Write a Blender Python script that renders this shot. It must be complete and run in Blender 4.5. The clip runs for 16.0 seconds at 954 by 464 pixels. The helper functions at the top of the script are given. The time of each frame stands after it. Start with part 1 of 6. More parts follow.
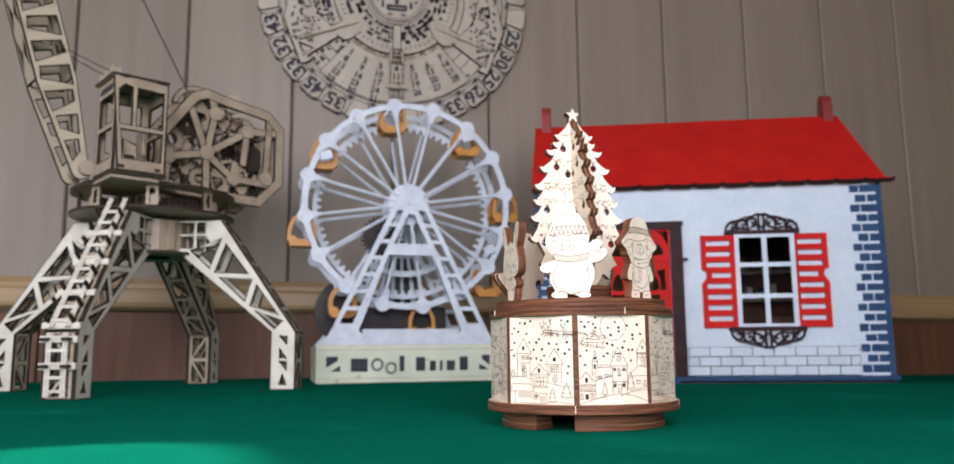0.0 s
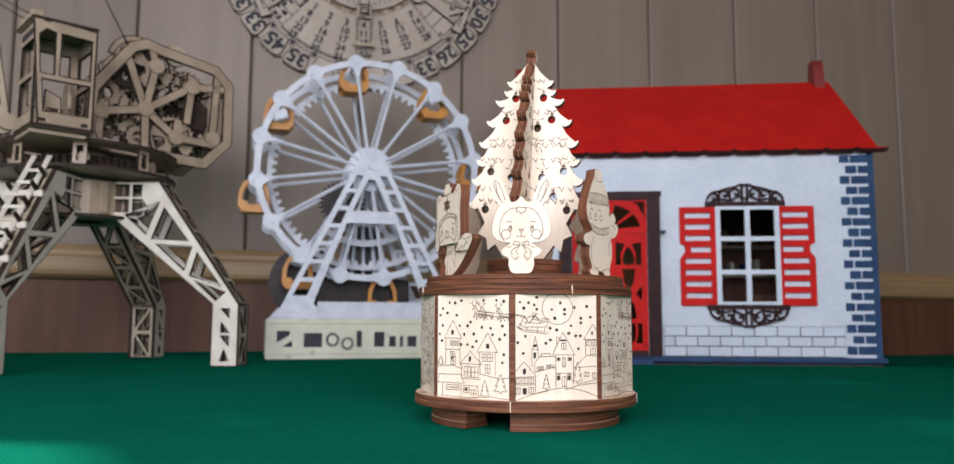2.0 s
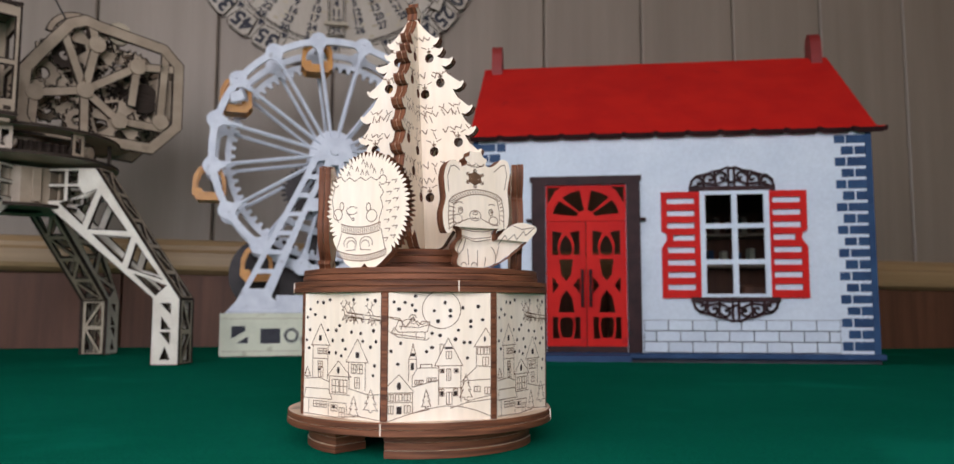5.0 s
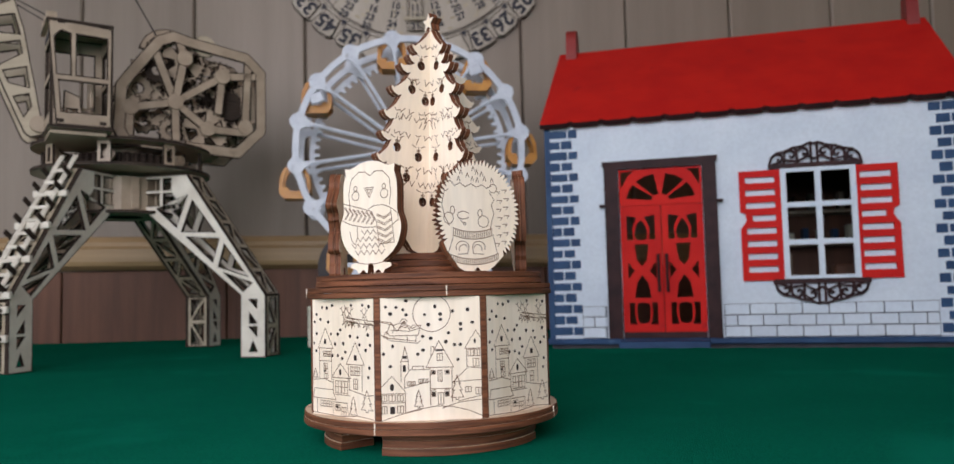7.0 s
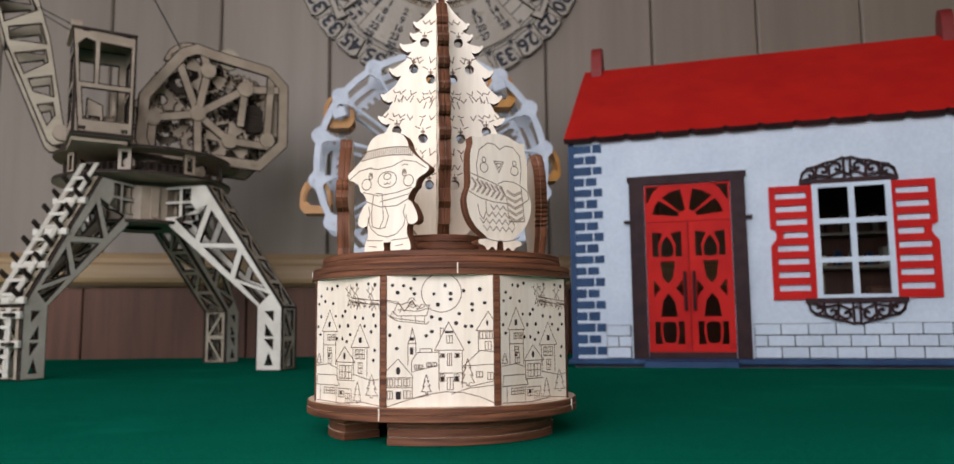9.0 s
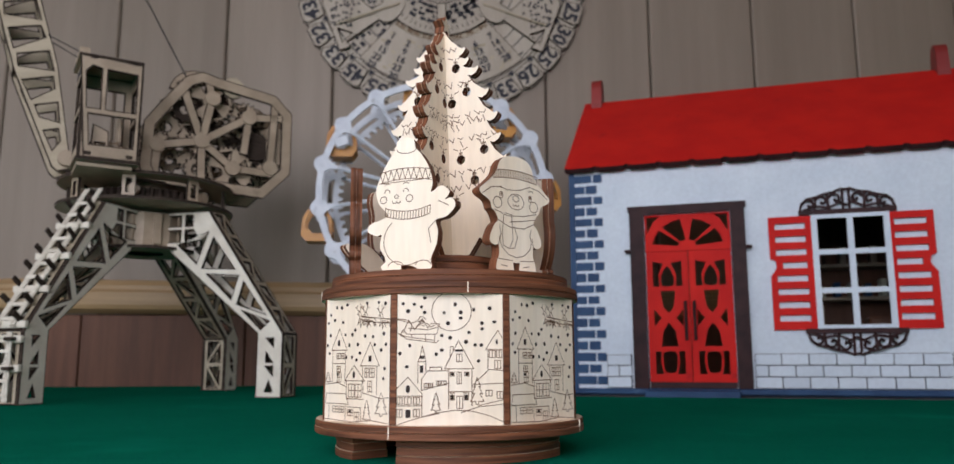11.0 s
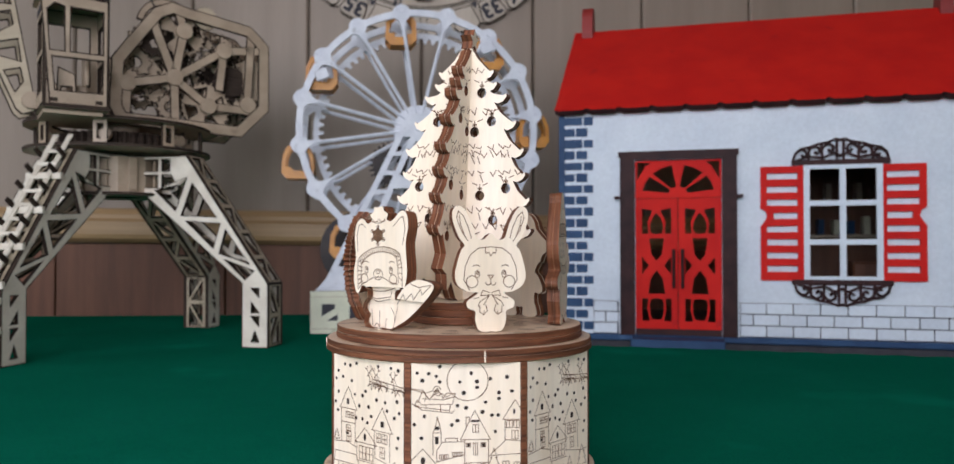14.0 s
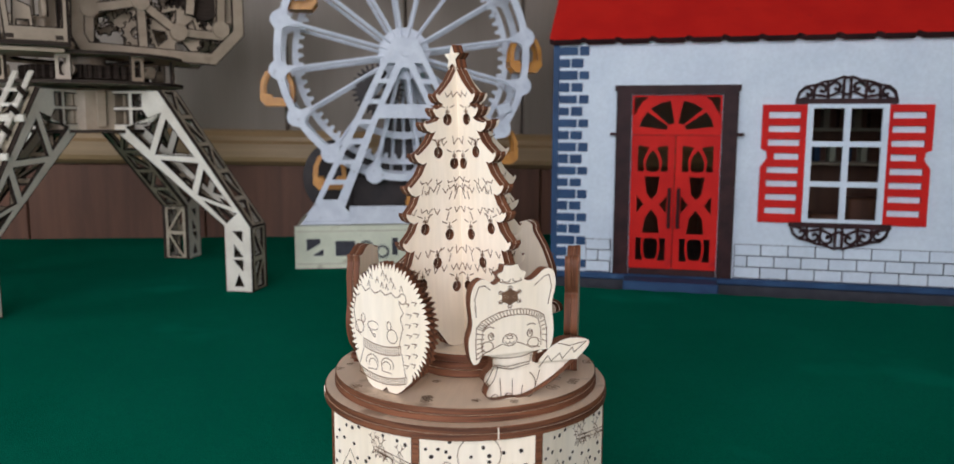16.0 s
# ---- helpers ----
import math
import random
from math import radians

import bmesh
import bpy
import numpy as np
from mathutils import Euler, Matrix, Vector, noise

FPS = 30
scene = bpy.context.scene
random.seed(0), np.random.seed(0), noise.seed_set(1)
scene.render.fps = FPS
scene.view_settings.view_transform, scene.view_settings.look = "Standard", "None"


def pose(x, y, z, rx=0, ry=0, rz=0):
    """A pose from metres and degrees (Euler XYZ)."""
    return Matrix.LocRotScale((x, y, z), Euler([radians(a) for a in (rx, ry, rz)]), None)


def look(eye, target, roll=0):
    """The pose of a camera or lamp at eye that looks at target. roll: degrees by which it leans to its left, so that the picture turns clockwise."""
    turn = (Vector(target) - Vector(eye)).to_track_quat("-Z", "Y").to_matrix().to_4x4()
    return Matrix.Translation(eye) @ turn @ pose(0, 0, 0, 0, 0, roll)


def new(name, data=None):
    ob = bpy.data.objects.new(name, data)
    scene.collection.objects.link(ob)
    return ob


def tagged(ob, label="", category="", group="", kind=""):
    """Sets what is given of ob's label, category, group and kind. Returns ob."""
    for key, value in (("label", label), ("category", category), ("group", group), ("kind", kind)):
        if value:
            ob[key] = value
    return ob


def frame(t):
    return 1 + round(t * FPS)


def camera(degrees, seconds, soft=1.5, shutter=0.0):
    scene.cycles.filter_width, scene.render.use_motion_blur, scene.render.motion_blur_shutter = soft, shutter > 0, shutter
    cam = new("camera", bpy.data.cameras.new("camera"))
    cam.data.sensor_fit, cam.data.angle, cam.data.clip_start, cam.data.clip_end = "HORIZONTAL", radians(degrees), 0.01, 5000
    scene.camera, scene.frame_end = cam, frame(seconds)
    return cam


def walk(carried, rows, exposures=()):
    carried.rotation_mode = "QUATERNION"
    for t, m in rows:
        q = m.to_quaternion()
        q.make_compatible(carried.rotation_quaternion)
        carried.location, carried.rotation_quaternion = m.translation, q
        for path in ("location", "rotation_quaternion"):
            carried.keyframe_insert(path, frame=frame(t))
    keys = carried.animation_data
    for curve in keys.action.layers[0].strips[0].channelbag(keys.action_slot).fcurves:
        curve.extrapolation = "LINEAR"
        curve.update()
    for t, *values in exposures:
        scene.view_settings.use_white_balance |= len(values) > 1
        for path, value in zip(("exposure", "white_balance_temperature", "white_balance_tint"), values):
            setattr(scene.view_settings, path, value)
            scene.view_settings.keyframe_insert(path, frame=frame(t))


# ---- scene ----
# The camera: seconds, eye in metres, then yaw, pitch and roll in degrees.
PATH = [
    (0, -0.1353, -0.3970, 0.0428, -12.19, 8.29, -0.57),
    (0.5, -0.1244, -0.3881, 0.0425, -12.31, 7.73, -0.80),
    (1, -0.1115, -0.3718, 0.0424, -12.38, 6.99, -0.20),
    (1.5, -0.1021, -0.3551, 0.0445, -12.61, 6.49, 0.09),
    (2, -0.0924, -0.3384, 0.0484, -12.98, 6.21, 0.17),
    (2.5, -0.0829, -0.3249, 0.0511, -13.49, 6.08, 0.07),
    (3, -0.0715, -0.3118, 0.0530, -13.68, 5.82, 0.18),
    (5.3, -0.0176, -0.2899, 0.0534, -10.91, 5.29, -0.14),
    (5.5, -0.0111, -0.2895, 0.0542, -9.92, 4.96, -0.51),
    (6, 0.0009, -0.2942, 0.0573, -7.76, 4.22, -0.98),
    (6.5, 0.0091, -0.3014, 0.0604, -5.34, 3.96, -1.23),
    (7, 0.0197, -0.3054, 0.0607, -3.32, 4.21, -1.41),
    (7.5, 0.0271, -0.3045, 0.0577, -1.82, 4.55, -1.02),
    (8, 0.0279, -0.3021, 0.0548, -1.20, 5.42, -1.14),
    (8.5, 0.0276, -0.2957, 0.0467, -1.50, 5.97, -0.72),
    (9, 0.0245, -0.2866, 0.0410, -1.52, 6.76, -0.59),
    (9.5, 0.0219, -0.2811, 0.0372, -1.49, 8.20, -0.40),
    (10, 0.0199, -0.2824, 0.0345, -1.65, 9.19, -0.29),
    (12.5, 0.0195, -0.2967, 0.0505, -2.13, 7.96, -0.04),
    (13, 0.0186, -0.2955, 0.0613, -2.60, 6.17, 0.05),
    (13.5, 0.0130, -0.2871, 0.0785, -3.15, 3.59, -0.03),
    (14, 0.0051, -0.2778, 0.0982, -3.71, 0.98, -0.04),
    (14.5, -0.0016, -0.2675, 0.1143, -4.58, -1.10, 0.12),
    (15, -0.0009, -0.2582, 0.1276, -5.36, -3.03, -0.08),
    (15.5, 0.0014, -0.2515, 0.1434, -5.83, -5.35, -0.23),
    (16, -0.0034, -0.2481, 0.1565, -5.19, -7.71, 0.22),
]


def cam_pose(x, y, z, yaw, pitch, roll):
    return pose(x, y, z, 90 + pitch, 0, yaw) @ pose(0, 0, 0, 0, 0, roll)


cam = camera(62.0, 16.0)
cam.data.dof.use_dof, cam.data.dof.focus_distance, cam.data.dof.aperture_fstop = True, 0.33, 19.0
walk(cam, [(t, cam_pose(*row)) for t, *row in PATH],
     exposures=[(0.0, 0.26, 6300, 15), (1.5, 0.14, 6350, 15), (3.0, 0.0, 6400, 16), (5.5, -0.12, 6400, 15), (10.0, -0.17, 6350, 14), (12.5, -0.22, 6330, 16), (13.5, -0.02, 6350, 14), (14.5, -0.16, 6330, 15), (15.5, -0.26, 6330, 14), (16.0, -0.18, 6300, 12)])

# ---- light ----
world = bpy.data.worlds.new("world")
scene.world = world
world.use_nodes = True
wn, wl = world.node_tree.nodes, world.node_tree.links
sky = wn.new("ShaderNodeTexSky")
sky.sky_type, sky.sun_disc = "NISHITA", False
sky.sun_elevation, sky.sun_rotation = radians(35), radians(270)
wl.new(sky.outputs[0], wn["Background"].inputs[0])
wn["Background"].inputs[1].default_value = 0.12

WIN = (-1.00, 0.26, 0.06, 0.86)     # the room's window in the wall behind the camera: x from, to, z from, to
BACK = -0.95                        # the wall behind the camera
lamp = bpy.data.lights.new("window_light", "AREA")
lamp.shape, lamp.size, lamp.size_y = "RECTANGLE", WIN[1] - WIN[0] - 0.05, WIN[3] - WIN[2] - 0.05
lamp.energy, lamp.color = 21.2, (0.95, 0.945, 1.0)
window_light = new("window_light", lamp)
window_light.matrix_world = look(((WIN[0] + WIN[1]) / 2, BACK - 0.02, (WIN[2] + WIN[3]) / 2), ((WIN[0] + WIN[1]) / 2, 1, (WIN[2] + WIN[3]) / 2))

WEST = (-0.80, 0.20, 0.10, 1.20)    # the side window: y from, to, z from, to
XL, XR = -1.7, 1.75
side = bpy.data.lights.new("side_window_light", "AREA")
side.shape, side.size, side.size_y = "RECTANGLE", WEST[1] - WEST[0] - 0.05, WEST[3] - WEST[2] - 0.05
side.energy, side.color = 7.5, (0.90, 0.935, 1.0)
side_light = new("side_window_light", side)
side_light.matrix_world = look((XL - 0.02, (WEST[0] + WEST[1]) / 2, (WEST[2] + WEST[3]) / 2), (1, (WEST[0] + WEST[1]) / 2, (WEST[2] + WEST[3]) / 2))

sun = bpy.data.lights.new("sun", "SUN")
sun.energy, sun.angle, sun.color = 9.0, radians(0.6), (1.0, 0.95, 0.88)
sun_ob = new("sun", sun)
sun_ob.matrix_world = look((-3.0, -0.05, 2.1), (-0.0, -0.05, 0.0))


# ---- materials ----
def material(name, a, b=None, rough=0.6, scale=60.0, stretch=(1, 1, 1), bump=0.1, fine=600.0, metal=0.0, spread=0.06, wear=None, contrast=(0.35, 0.65), sheen=0.0, gloss=None):
    """Two tones in stretched noise, a finer grain over it, patches of wear, and fine relief."""
    m = bpy.data.materials.new(name)
    m.use_nodes = True
    n, l = m.node_tree.nodes, m.node_tree.links
    p = n["Principled BSDF"]
    b = b or tuple(v * 0.8 for v in a)
    tex, mp = n.new("ShaderNodeTexCoord"), n.new("ShaderNodeMapping")
    mp.inputs["Scale"].default_value = stretch
    info = n.new("ShaderNodeObjectInfo")
    off = n.new("ShaderNodeVectorMath")
    off.operation = "SCALE"
    off.inputs[0].default_value = (3.1, 7.7, 5.3)
    l.new(info.outputs["Random"], off.inputs["Scale"])
    l.new(tex.outputs["Object"], mp.inputs["Vector"])
    l.new(off.outputs[0], mp.inputs["Location"])
    big = n.new("ShaderNodeTexNoise")
    big.inputs["Scale"].default_value, big.inputs["Detail"].default_value = scale, 6
    l.new(mp.outputs[0], big.inputs["Vector"])
    ramp = n.new("ShaderNodeValToRGB")
    ramp.color_ramp.elements[0].position, ramp.color_ramp.elements[1].position = contrast
    ramp.color_ramp.elements[0].color, ramp.color_ramp.elements[1].color = (*a, 1), (*b, 1)
    l.new(big.outputs["Fac"], ramp.inputs["Fac"])
    grain = n.new("ShaderNodeTexNoise")
    grain.inputs["Scale"].default_value, grain.inputs["Detail"].default_value = fine, 3
    l.new(mp.outputs[0], grain.inputs["Vector"])
    hsv = n.new("ShaderNodeHueSaturation")
    val = n.new("ShaderNodeMath")
    val.operation, val.inputs[1].default_value, val.inputs[2].default_value = "MULTIPLY_ADD", spread * 4, 1 - spread * 2
    l.new(grain.outputs["Fac"], val.inputs[0])
    tone = n.new("ShaderNodeMath")
    tone.operation, tone.inputs[1].default_value, tone.inputs[2].default_value = "MULTIPLY_ADD", spread * 1.5, 1 - spread * 0.75
    l.new(info.outputs["Random"], tone.inputs[0])
    both = n.new("ShaderNodeMath")
    both.operation = "MULTIPLY"
    l.new(val.outputs[0], both.inputs[0])
    l.new(tone.outputs[0], both.inputs[1])
    l.new(both.outputs[0], hsv.inputs["Value"])
    l.new(ramp.outputs[0], hsv.inputs["Color"])
    colour = hsv.outputs[0]
    if wear:
        worn, cut, mix = n.new("ShaderNodeTexNoise"), n.new("ShaderNodeValToRGB"), n.new("ShaderNodeMixRGB")
        worn.inputs["Scale"].default_value, worn.inputs["Detail"].default_value = wear[1], 8
        cut.color_ramp.elements[0].position, cut.color_ramp.elements[1].position = wear[2], wear[2] + 0.08
        l.new(tex.outputs["Object"], worn.inputs["Vector"])
        l.new(worn.outputs["Fac"], cut.inputs["Fac"])
        l.new(cut.outputs[0], mix.inputs["Fac"])
        l.new(colour, mix.inputs[1])
        mix.inputs[2].default_value = (*wear[0], 1)
        colour = mix.outputs[0]
    l.new(colour, p.inputs["Base Color"])
    p.inputs["Roughness"].default_value, p.inputs["Metallic"].default_value = rough, metal
    if sheen:
        p.inputs["Sheen Weight"].default_value = sheen
        p.inputs["Specular IOR Level"].default_value = 0.15
    if gloss is not None:
        p.inputs["Specular IOR Level"].default_value = gloss
    if bump:
        bp = n.new("ShaderNodeBump")
        bp.inputs["Strength"].default_value, bp.inputs["Distance"].default_value = bump, 0.0006
        l.new(grain.outputs["Fac"], bp.inputs["Height"])
        l.new(bp.outputs[0], p.inputs["Normal"])
    return m


PLY = material("birch_plywood", (0.86, 0.75, 0.61), (0.77, 0.64, 0.48), 0.5, 55, (1, 0.12, 1), 0.15, 500, wear=((0.66, 0.51, 0.34), 40, 0.70))
EDGE = material("burnt_plywood_edge", (0.21, 0.078, 0.036), (0.07, 0.026, 0.013), 0.6, 140, (0.25, 0.25, 6), 0.3, 900, spread=0.14, gloss=0.25)
DISC = material("toasted_plywood", (0.70, 0.54, 0.39), (0.60, 0.44, 0.305), 0.5, 40, (1, 0.12, 1), 0.15, 500, wear=((0.36, 0.25, 0.17), 55, 0.60))
BURN = material("burnt_line", (0.19, 0.098, 0.048), (0.10, 0.05, 0.026), 0.8, 300, bump=0)
DARKCUT = material("dark_cut", (0.035, 0.02, 0.014), (0.02, 0.012, 0.01), 0.8, 300, bump=0)
AGED = material("aged_plywood", (0.47, 0.40, 0.29), (0.35, 0.29, 0.20), 0.5, 45, (1, 0.15, 1), 0.15, 500, wear=((0.36, 0.29, 0.19), 30, 0.68))
PALE = material("pale_plywood", (0.68, 0.64, 0.54), (0.57, 0.52, 0.43), 0.5, 45, (1, 0.15, 1), 0.15, 500, wear=((0.42, 0.36, 0.27), 30, 0.68))
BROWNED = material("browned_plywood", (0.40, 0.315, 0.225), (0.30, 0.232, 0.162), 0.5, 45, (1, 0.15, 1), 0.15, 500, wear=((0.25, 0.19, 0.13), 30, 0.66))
DULLRED = material("dull_red_paint", (0.26, 0.022, 0.018), (0.20, 0.016, 0.014), 0.5, 40, bump=0.2)
AGEDEDGE = material("aged_burnt_edge", (0.055, 0.04, 0.03), (0.025, 0.018, 0.015), 0.7, 140, (0.3, 0.3, 5), 0.2, 900, gloss=0.1)
SILVER = material("silver_white_paint", (0.66, 0.70, 0.76), (0.54, 0.58, 0.65), 0.42, 70, bump=0.25, fine=900, wear=((0.42, 0.44, 0.48), 120, 0.64))
ORANGE = material("amber_paint", (0.62, 0.27, 0.035), (0.48, 0.19, 0.025), 0.45, 90, bump=0.15)
BLACK = material("black_paint", (0.022, 0.018, 0.018), (0.04, 0.03, 0.028), 0.4, 60, bump=0.1, gloss=0.2)
CREAM = material("cream_paint", (0.70, 0.71, 0.55), (0.60, 0.62, 0.47), 0.5, 30, bump=0.2, wear=((0.50, 0.50, 0.36), 60, 0.64))
WHITE = material("white_house_paint", (0.62, 0.69, 0.76), (0.56, 0.63, 0.71), 0.6, 25, bump=0.25, fine=300, wear=((0.52, 0.60, 0.70), 35, 0.66))
NAVY = material("navy_paint", (0.032, 0.078, 0.165), (0.022, 0.052, 0.12), 0.5, 40, bump=0.2, gloss=0.15, wear=((0.06, 0.115, 0.21), 60, 0.66))
RED = material("red_paint", (0.62, 0.018, 0.012), (0.52, 0.012, 0.01), 0.6, 25, bump=0.15, gloss=0.12, wear=((0.44, 0.012, 0.012), 40, 0.66))
MAROON = material("dark_brown_stain", (0.045, 0.018, 0.018), (0.025, 0.011, 0.012), 0.5, 60, bump=0.2, gloss=0.12)
INK = material("dark_ink", (0.035, 0.035, 0.045), (0.02, 0.02, 0.03), 0.7, 80, bump=0)
CLOTH = material("green_felt", (0.003, 0.158, 0.094), (0.002, 0.145, 0.085), 0.95, 16, bump=0.9, fine=1500, spread=0.26, gloss=0.0, wear=((0.003, 0.17, 0.102), 7, 0.6))
LAMINATE = material("pale_wood_laminate", (0.305, 0.248, 0.196), (0.25, 0.202, 0.158), 0.5, 5, (7, 1, 0.35), 0.06, 90, spread=0.035, contrast=(0.3, 0.7))
GROOVE = material("panel_groove", (0.10, 0.075, 0.055), (0.07, 0.05, 0.04), 0.7, 30, bump=0)
RAILWOOD = material("oak_rail", (0.44, 0.295, 0.15), (0.36, 0.235, 0.112), 0.45, 9, (0.5, 6, 14), 0.08, 160, spread=0.06)
DADO = material("brown_wood_panel", (0.17, 0.070, 0.036), (0.115, 0.046, 0.024), 0.6, 10, (8, 1, 0.5), 0.1, 140, spread=0.09)
PLASTER = material("cream_plaster", (0.37, 0.31, 0.245), (0.32, 0.27, 0.21), 0.85, 4, bump=0.1, fine=200)
OCHRE = material("warm_bounce_plaster", (0.68, 0.47, 0.25), (0.60, 0.41, 0.21), 0.85, 4, bump=0.1, fine=200)
BOARDS = material("floor_boards", (0.20, 0.12, 0.07), (0.14, 0.08, 0.045), 0.45, 6, (6, 0.5, 1), 0.1, 120)
STRING = material("black_thread", (0.03, 0.028, 0.025), (0.02, 0.02, 0.02), 0.9, 200, bump=0)
CALFACE = material("calendar_plywood", (0.50, 0.44, 0.36), (0.41, 0.35, 0.28), 0.55, 30, (1, 0.2, 1), 0.15, 300)
# the shade of closed insides is put into this colour
DIM = material("shaded_interior", (0.06, 0.045, 0.04), (0.035, 0.028, 0.025), 0.8, 20, bump=0)


# ---- mesh helpers ----
def mesh_of(name, bm, mats):
    me = bpy.data.meshes.new(name)
    bmesh.ops.recalc_face_normals(bm, faces=bm.faces)
    bm.to_mesh(me)
    bm.free()
    for m in mats if isinstance(mats, (list, tuple)) else (mats,):
        me.materials.append(m)
    return me


def part(name, bm, mats, parent=None, label="", at=None):
    """One mesh object from a bmesh or mesh, under a thing or part."""
    me = bm if isinstance(bm, bpy.types.Mesh) else mesh_of(name, bm, mats)
    ob = new(name, me)
    if parent:
        ob.parent = parent
    if at is not None:
        ob.matrix_basis = at
    return tagged(ob, label)


def thing(name, label, category, at=None, group="", kind=""):
    ob = new(name)
    if at is not None:
        ob.matrix_basis = at
    return tagged(ob, label, category, group, kind)


def circle(r, n=32, cx=0.0, cy=0.0, a0=0.0, a1=360.0):
    closed = a1 - a0 >= 359.9
    return [(cx + r * math.cos(radians(a0 + (a1 - a0) * i / (n if closed else n - 1))), cy + r * math.sin(radians(a0 + (a1 - a0) * i / (n if closed else n - 1)))) for i in range(n)]


def oval(cx, cy, rx, ry, n=14):
    return [(cx + rx * math.cos(2 * math.pi * i / n), cy + ry * math.sin(2 * math.pi * i / n)) for i in range(n)]


def rect(x0, y0, x1, y1):
    return [(x0, y0), (x1, y0), (x1, y1), (x0, y1)]


def gear(r, teeth, depth, cx=0.0, cy=0.0, turn=0.0):
    out = []
    for i in range(teeth):
        for f, rr in ((-0.3, r - depth), (-0.15, r), (0.15, r), (0.3, r - depth)):
            a = 2 * math.pi * (i + f) / teeth + turn
            out.append((cx + rr * math.cos(a), cy + rr * math.sin(a)))
    return out


def smooth(points, n=4):
    """A closed Catmull-Rom curve through the points."""
    out, k = [], len(points)
    for i in range(k):
        p0, p1, p2, p3 = (points[(i + j - 1) % k] for j in range(4))
        for s in range(n):
            t = s / n
            out.append(tuple(0.5 * (2 * b + (c - a) * t + (2 * a - 5 * b + 4 * c - d) * t * t + (3 * b - a - 3 * c + d) * t ** 3) for a, b, c, d in zip(p0, p1, p2, p3)))
    return out


def shift(points, dx, dy, s=1.0):
    return [(dx + s * x, dy + s * y) for x, y in points]


def inset(poly, d):
    """A polygon drawn in towards its middle by about d."""
    n = len(poly)
    area = sum(poly[i][0] * poly[(i + 1) % n][1] - poly[(i + 1) % n][0] * poly[i][1] for i in range(n))
    sign = 1 if area > 0 else -1
    out = []
    for i in range(n):
        p, q, r = Vector(poly[i - 1]), Vector(poly[i]), Vector(poly[(i + 1) % n])
        e, f = (q - p).normalized(), (r - q).normalized()
        a, b = Vector((-e.y, e.x)) * sign, Vector((-f.y, f.x)) * sign
        m = a + b
        m = m / max(0.35, m.length_squared / 2)
        out.append(tuple(q + m * d))
    return out


def plate(loops, t, bm=None, z0=None, m=None, mi=(0, 1)):
    """A sheet cut to an outline with holes: faces in material mi[0], cut edges in mi[1]. It lies in xy, t thick about z = 0."""
    flat = bmesh.new()
    rings = []
    for loop in loops:
        vs = [flat.verts.new((x, y, 0)) for x, y in loop]
        rings.append(vs)
        for a, b in zip(vs, vs[1:] + vs[:1]):
            flat.edges.new((a, b))
    bmesh.ops.triangle_fill(flat, use_beauty=True, use_dissolve=False, edges=flat.edges[:])
    flat.verts.index_update()
    bm = bm or bmesh.new()
    z0 = -t / 2 if z0 is None else z0
    low = [bm.verts.new((v.co.x, v.co.y, z0)) for v in flat.verts]
    top = [bm.verts.new((v.co.x, v.co.y, z0 + t)) for v in flat.verts]
    for f in flat.faces:
        ids = [v.index for v in f.verts]
        if f.normal.z < 0:
            ids.reverse()
        bm.faces.new([top[i] for i in ids]).material_index = mi[0]
        bm.faces.new([low[i] for i in reversed(ids)]).material_index = mi[0]
    for vs in rings:
        ids = [v.index for v in vs]
        for a, b in zip(ids, ids[1:] + ids[:1]):
            bm.faces.new((low[a], low[b], top[b], top[a])).material_index = mi[1]
    flat.free()
    if m is not None:
        bmesh.ops.transform(bm, matrix=m, verts=low + top)
    return bm


def box(x0, x1, y0, y1, z0, z1, bm=None, bevel=0.0, mi=0, m=None):
    """A block with chamfered edges."""
    one = bmesh.new()
    bmesh.ops.create_cube(one, size=1)
    for v in one.verts:
        v.co = Vector((x0 + (v.co.x + 0.5) * (x1 - x0), y0 + (v.co.y + 0.5) * (y1 - y0), z0 + (v.co.z + 0.5) * (z1 - z0)))
    if bevel:
        bmesh.ops.bevel(one, geom=one.edges[:], offset=bevel, segments=1, affect="EDGES")
    for f in one.faces:
        f.material_index = mi
    if m is not None:
        bmesh.ops.transform(one, matrix=m, verts=one.verts)
    if bm is None:
        return one
    return merge(bm, one)


def merge(bm, other):
    table = {v: bm.verts.new(v.co) for v in other.verts}
    for f in other.faces:
        bm.faces.new([table[v] for v in f.verts]).material_index = f.material_index
    other.free()
    return bm


def rod(a, b, r, bm=None, n=8, mi=0, r2=None):
    """A round bar from a to b."""
    bm = bm or bmesh.new()
    a, b = Vector(a), Vector(b)
    q = (b - a).to_track_quat("Z", "Y").to_matrix()
    rings = [[bm.verts.new(p + q @ Vector((rr * math.cos(2 * math.pi * i / n), rr * math.sin(2 * math.pi * i / n), 0))) for i in range(n)] for p, rr in ((a, r), (b, r2 or r))]
    for i in range(n):
        bm.faces.new((rings[0][i], rings[0][(i + 1) % n], rings[1][(i + 1) % n], rings[1][i])).material_index = mi
    bm.faces.new(rings[0][::-1]).material_index = mi
    bm.faces.new(rings[1]).material_index = mi
    return bm


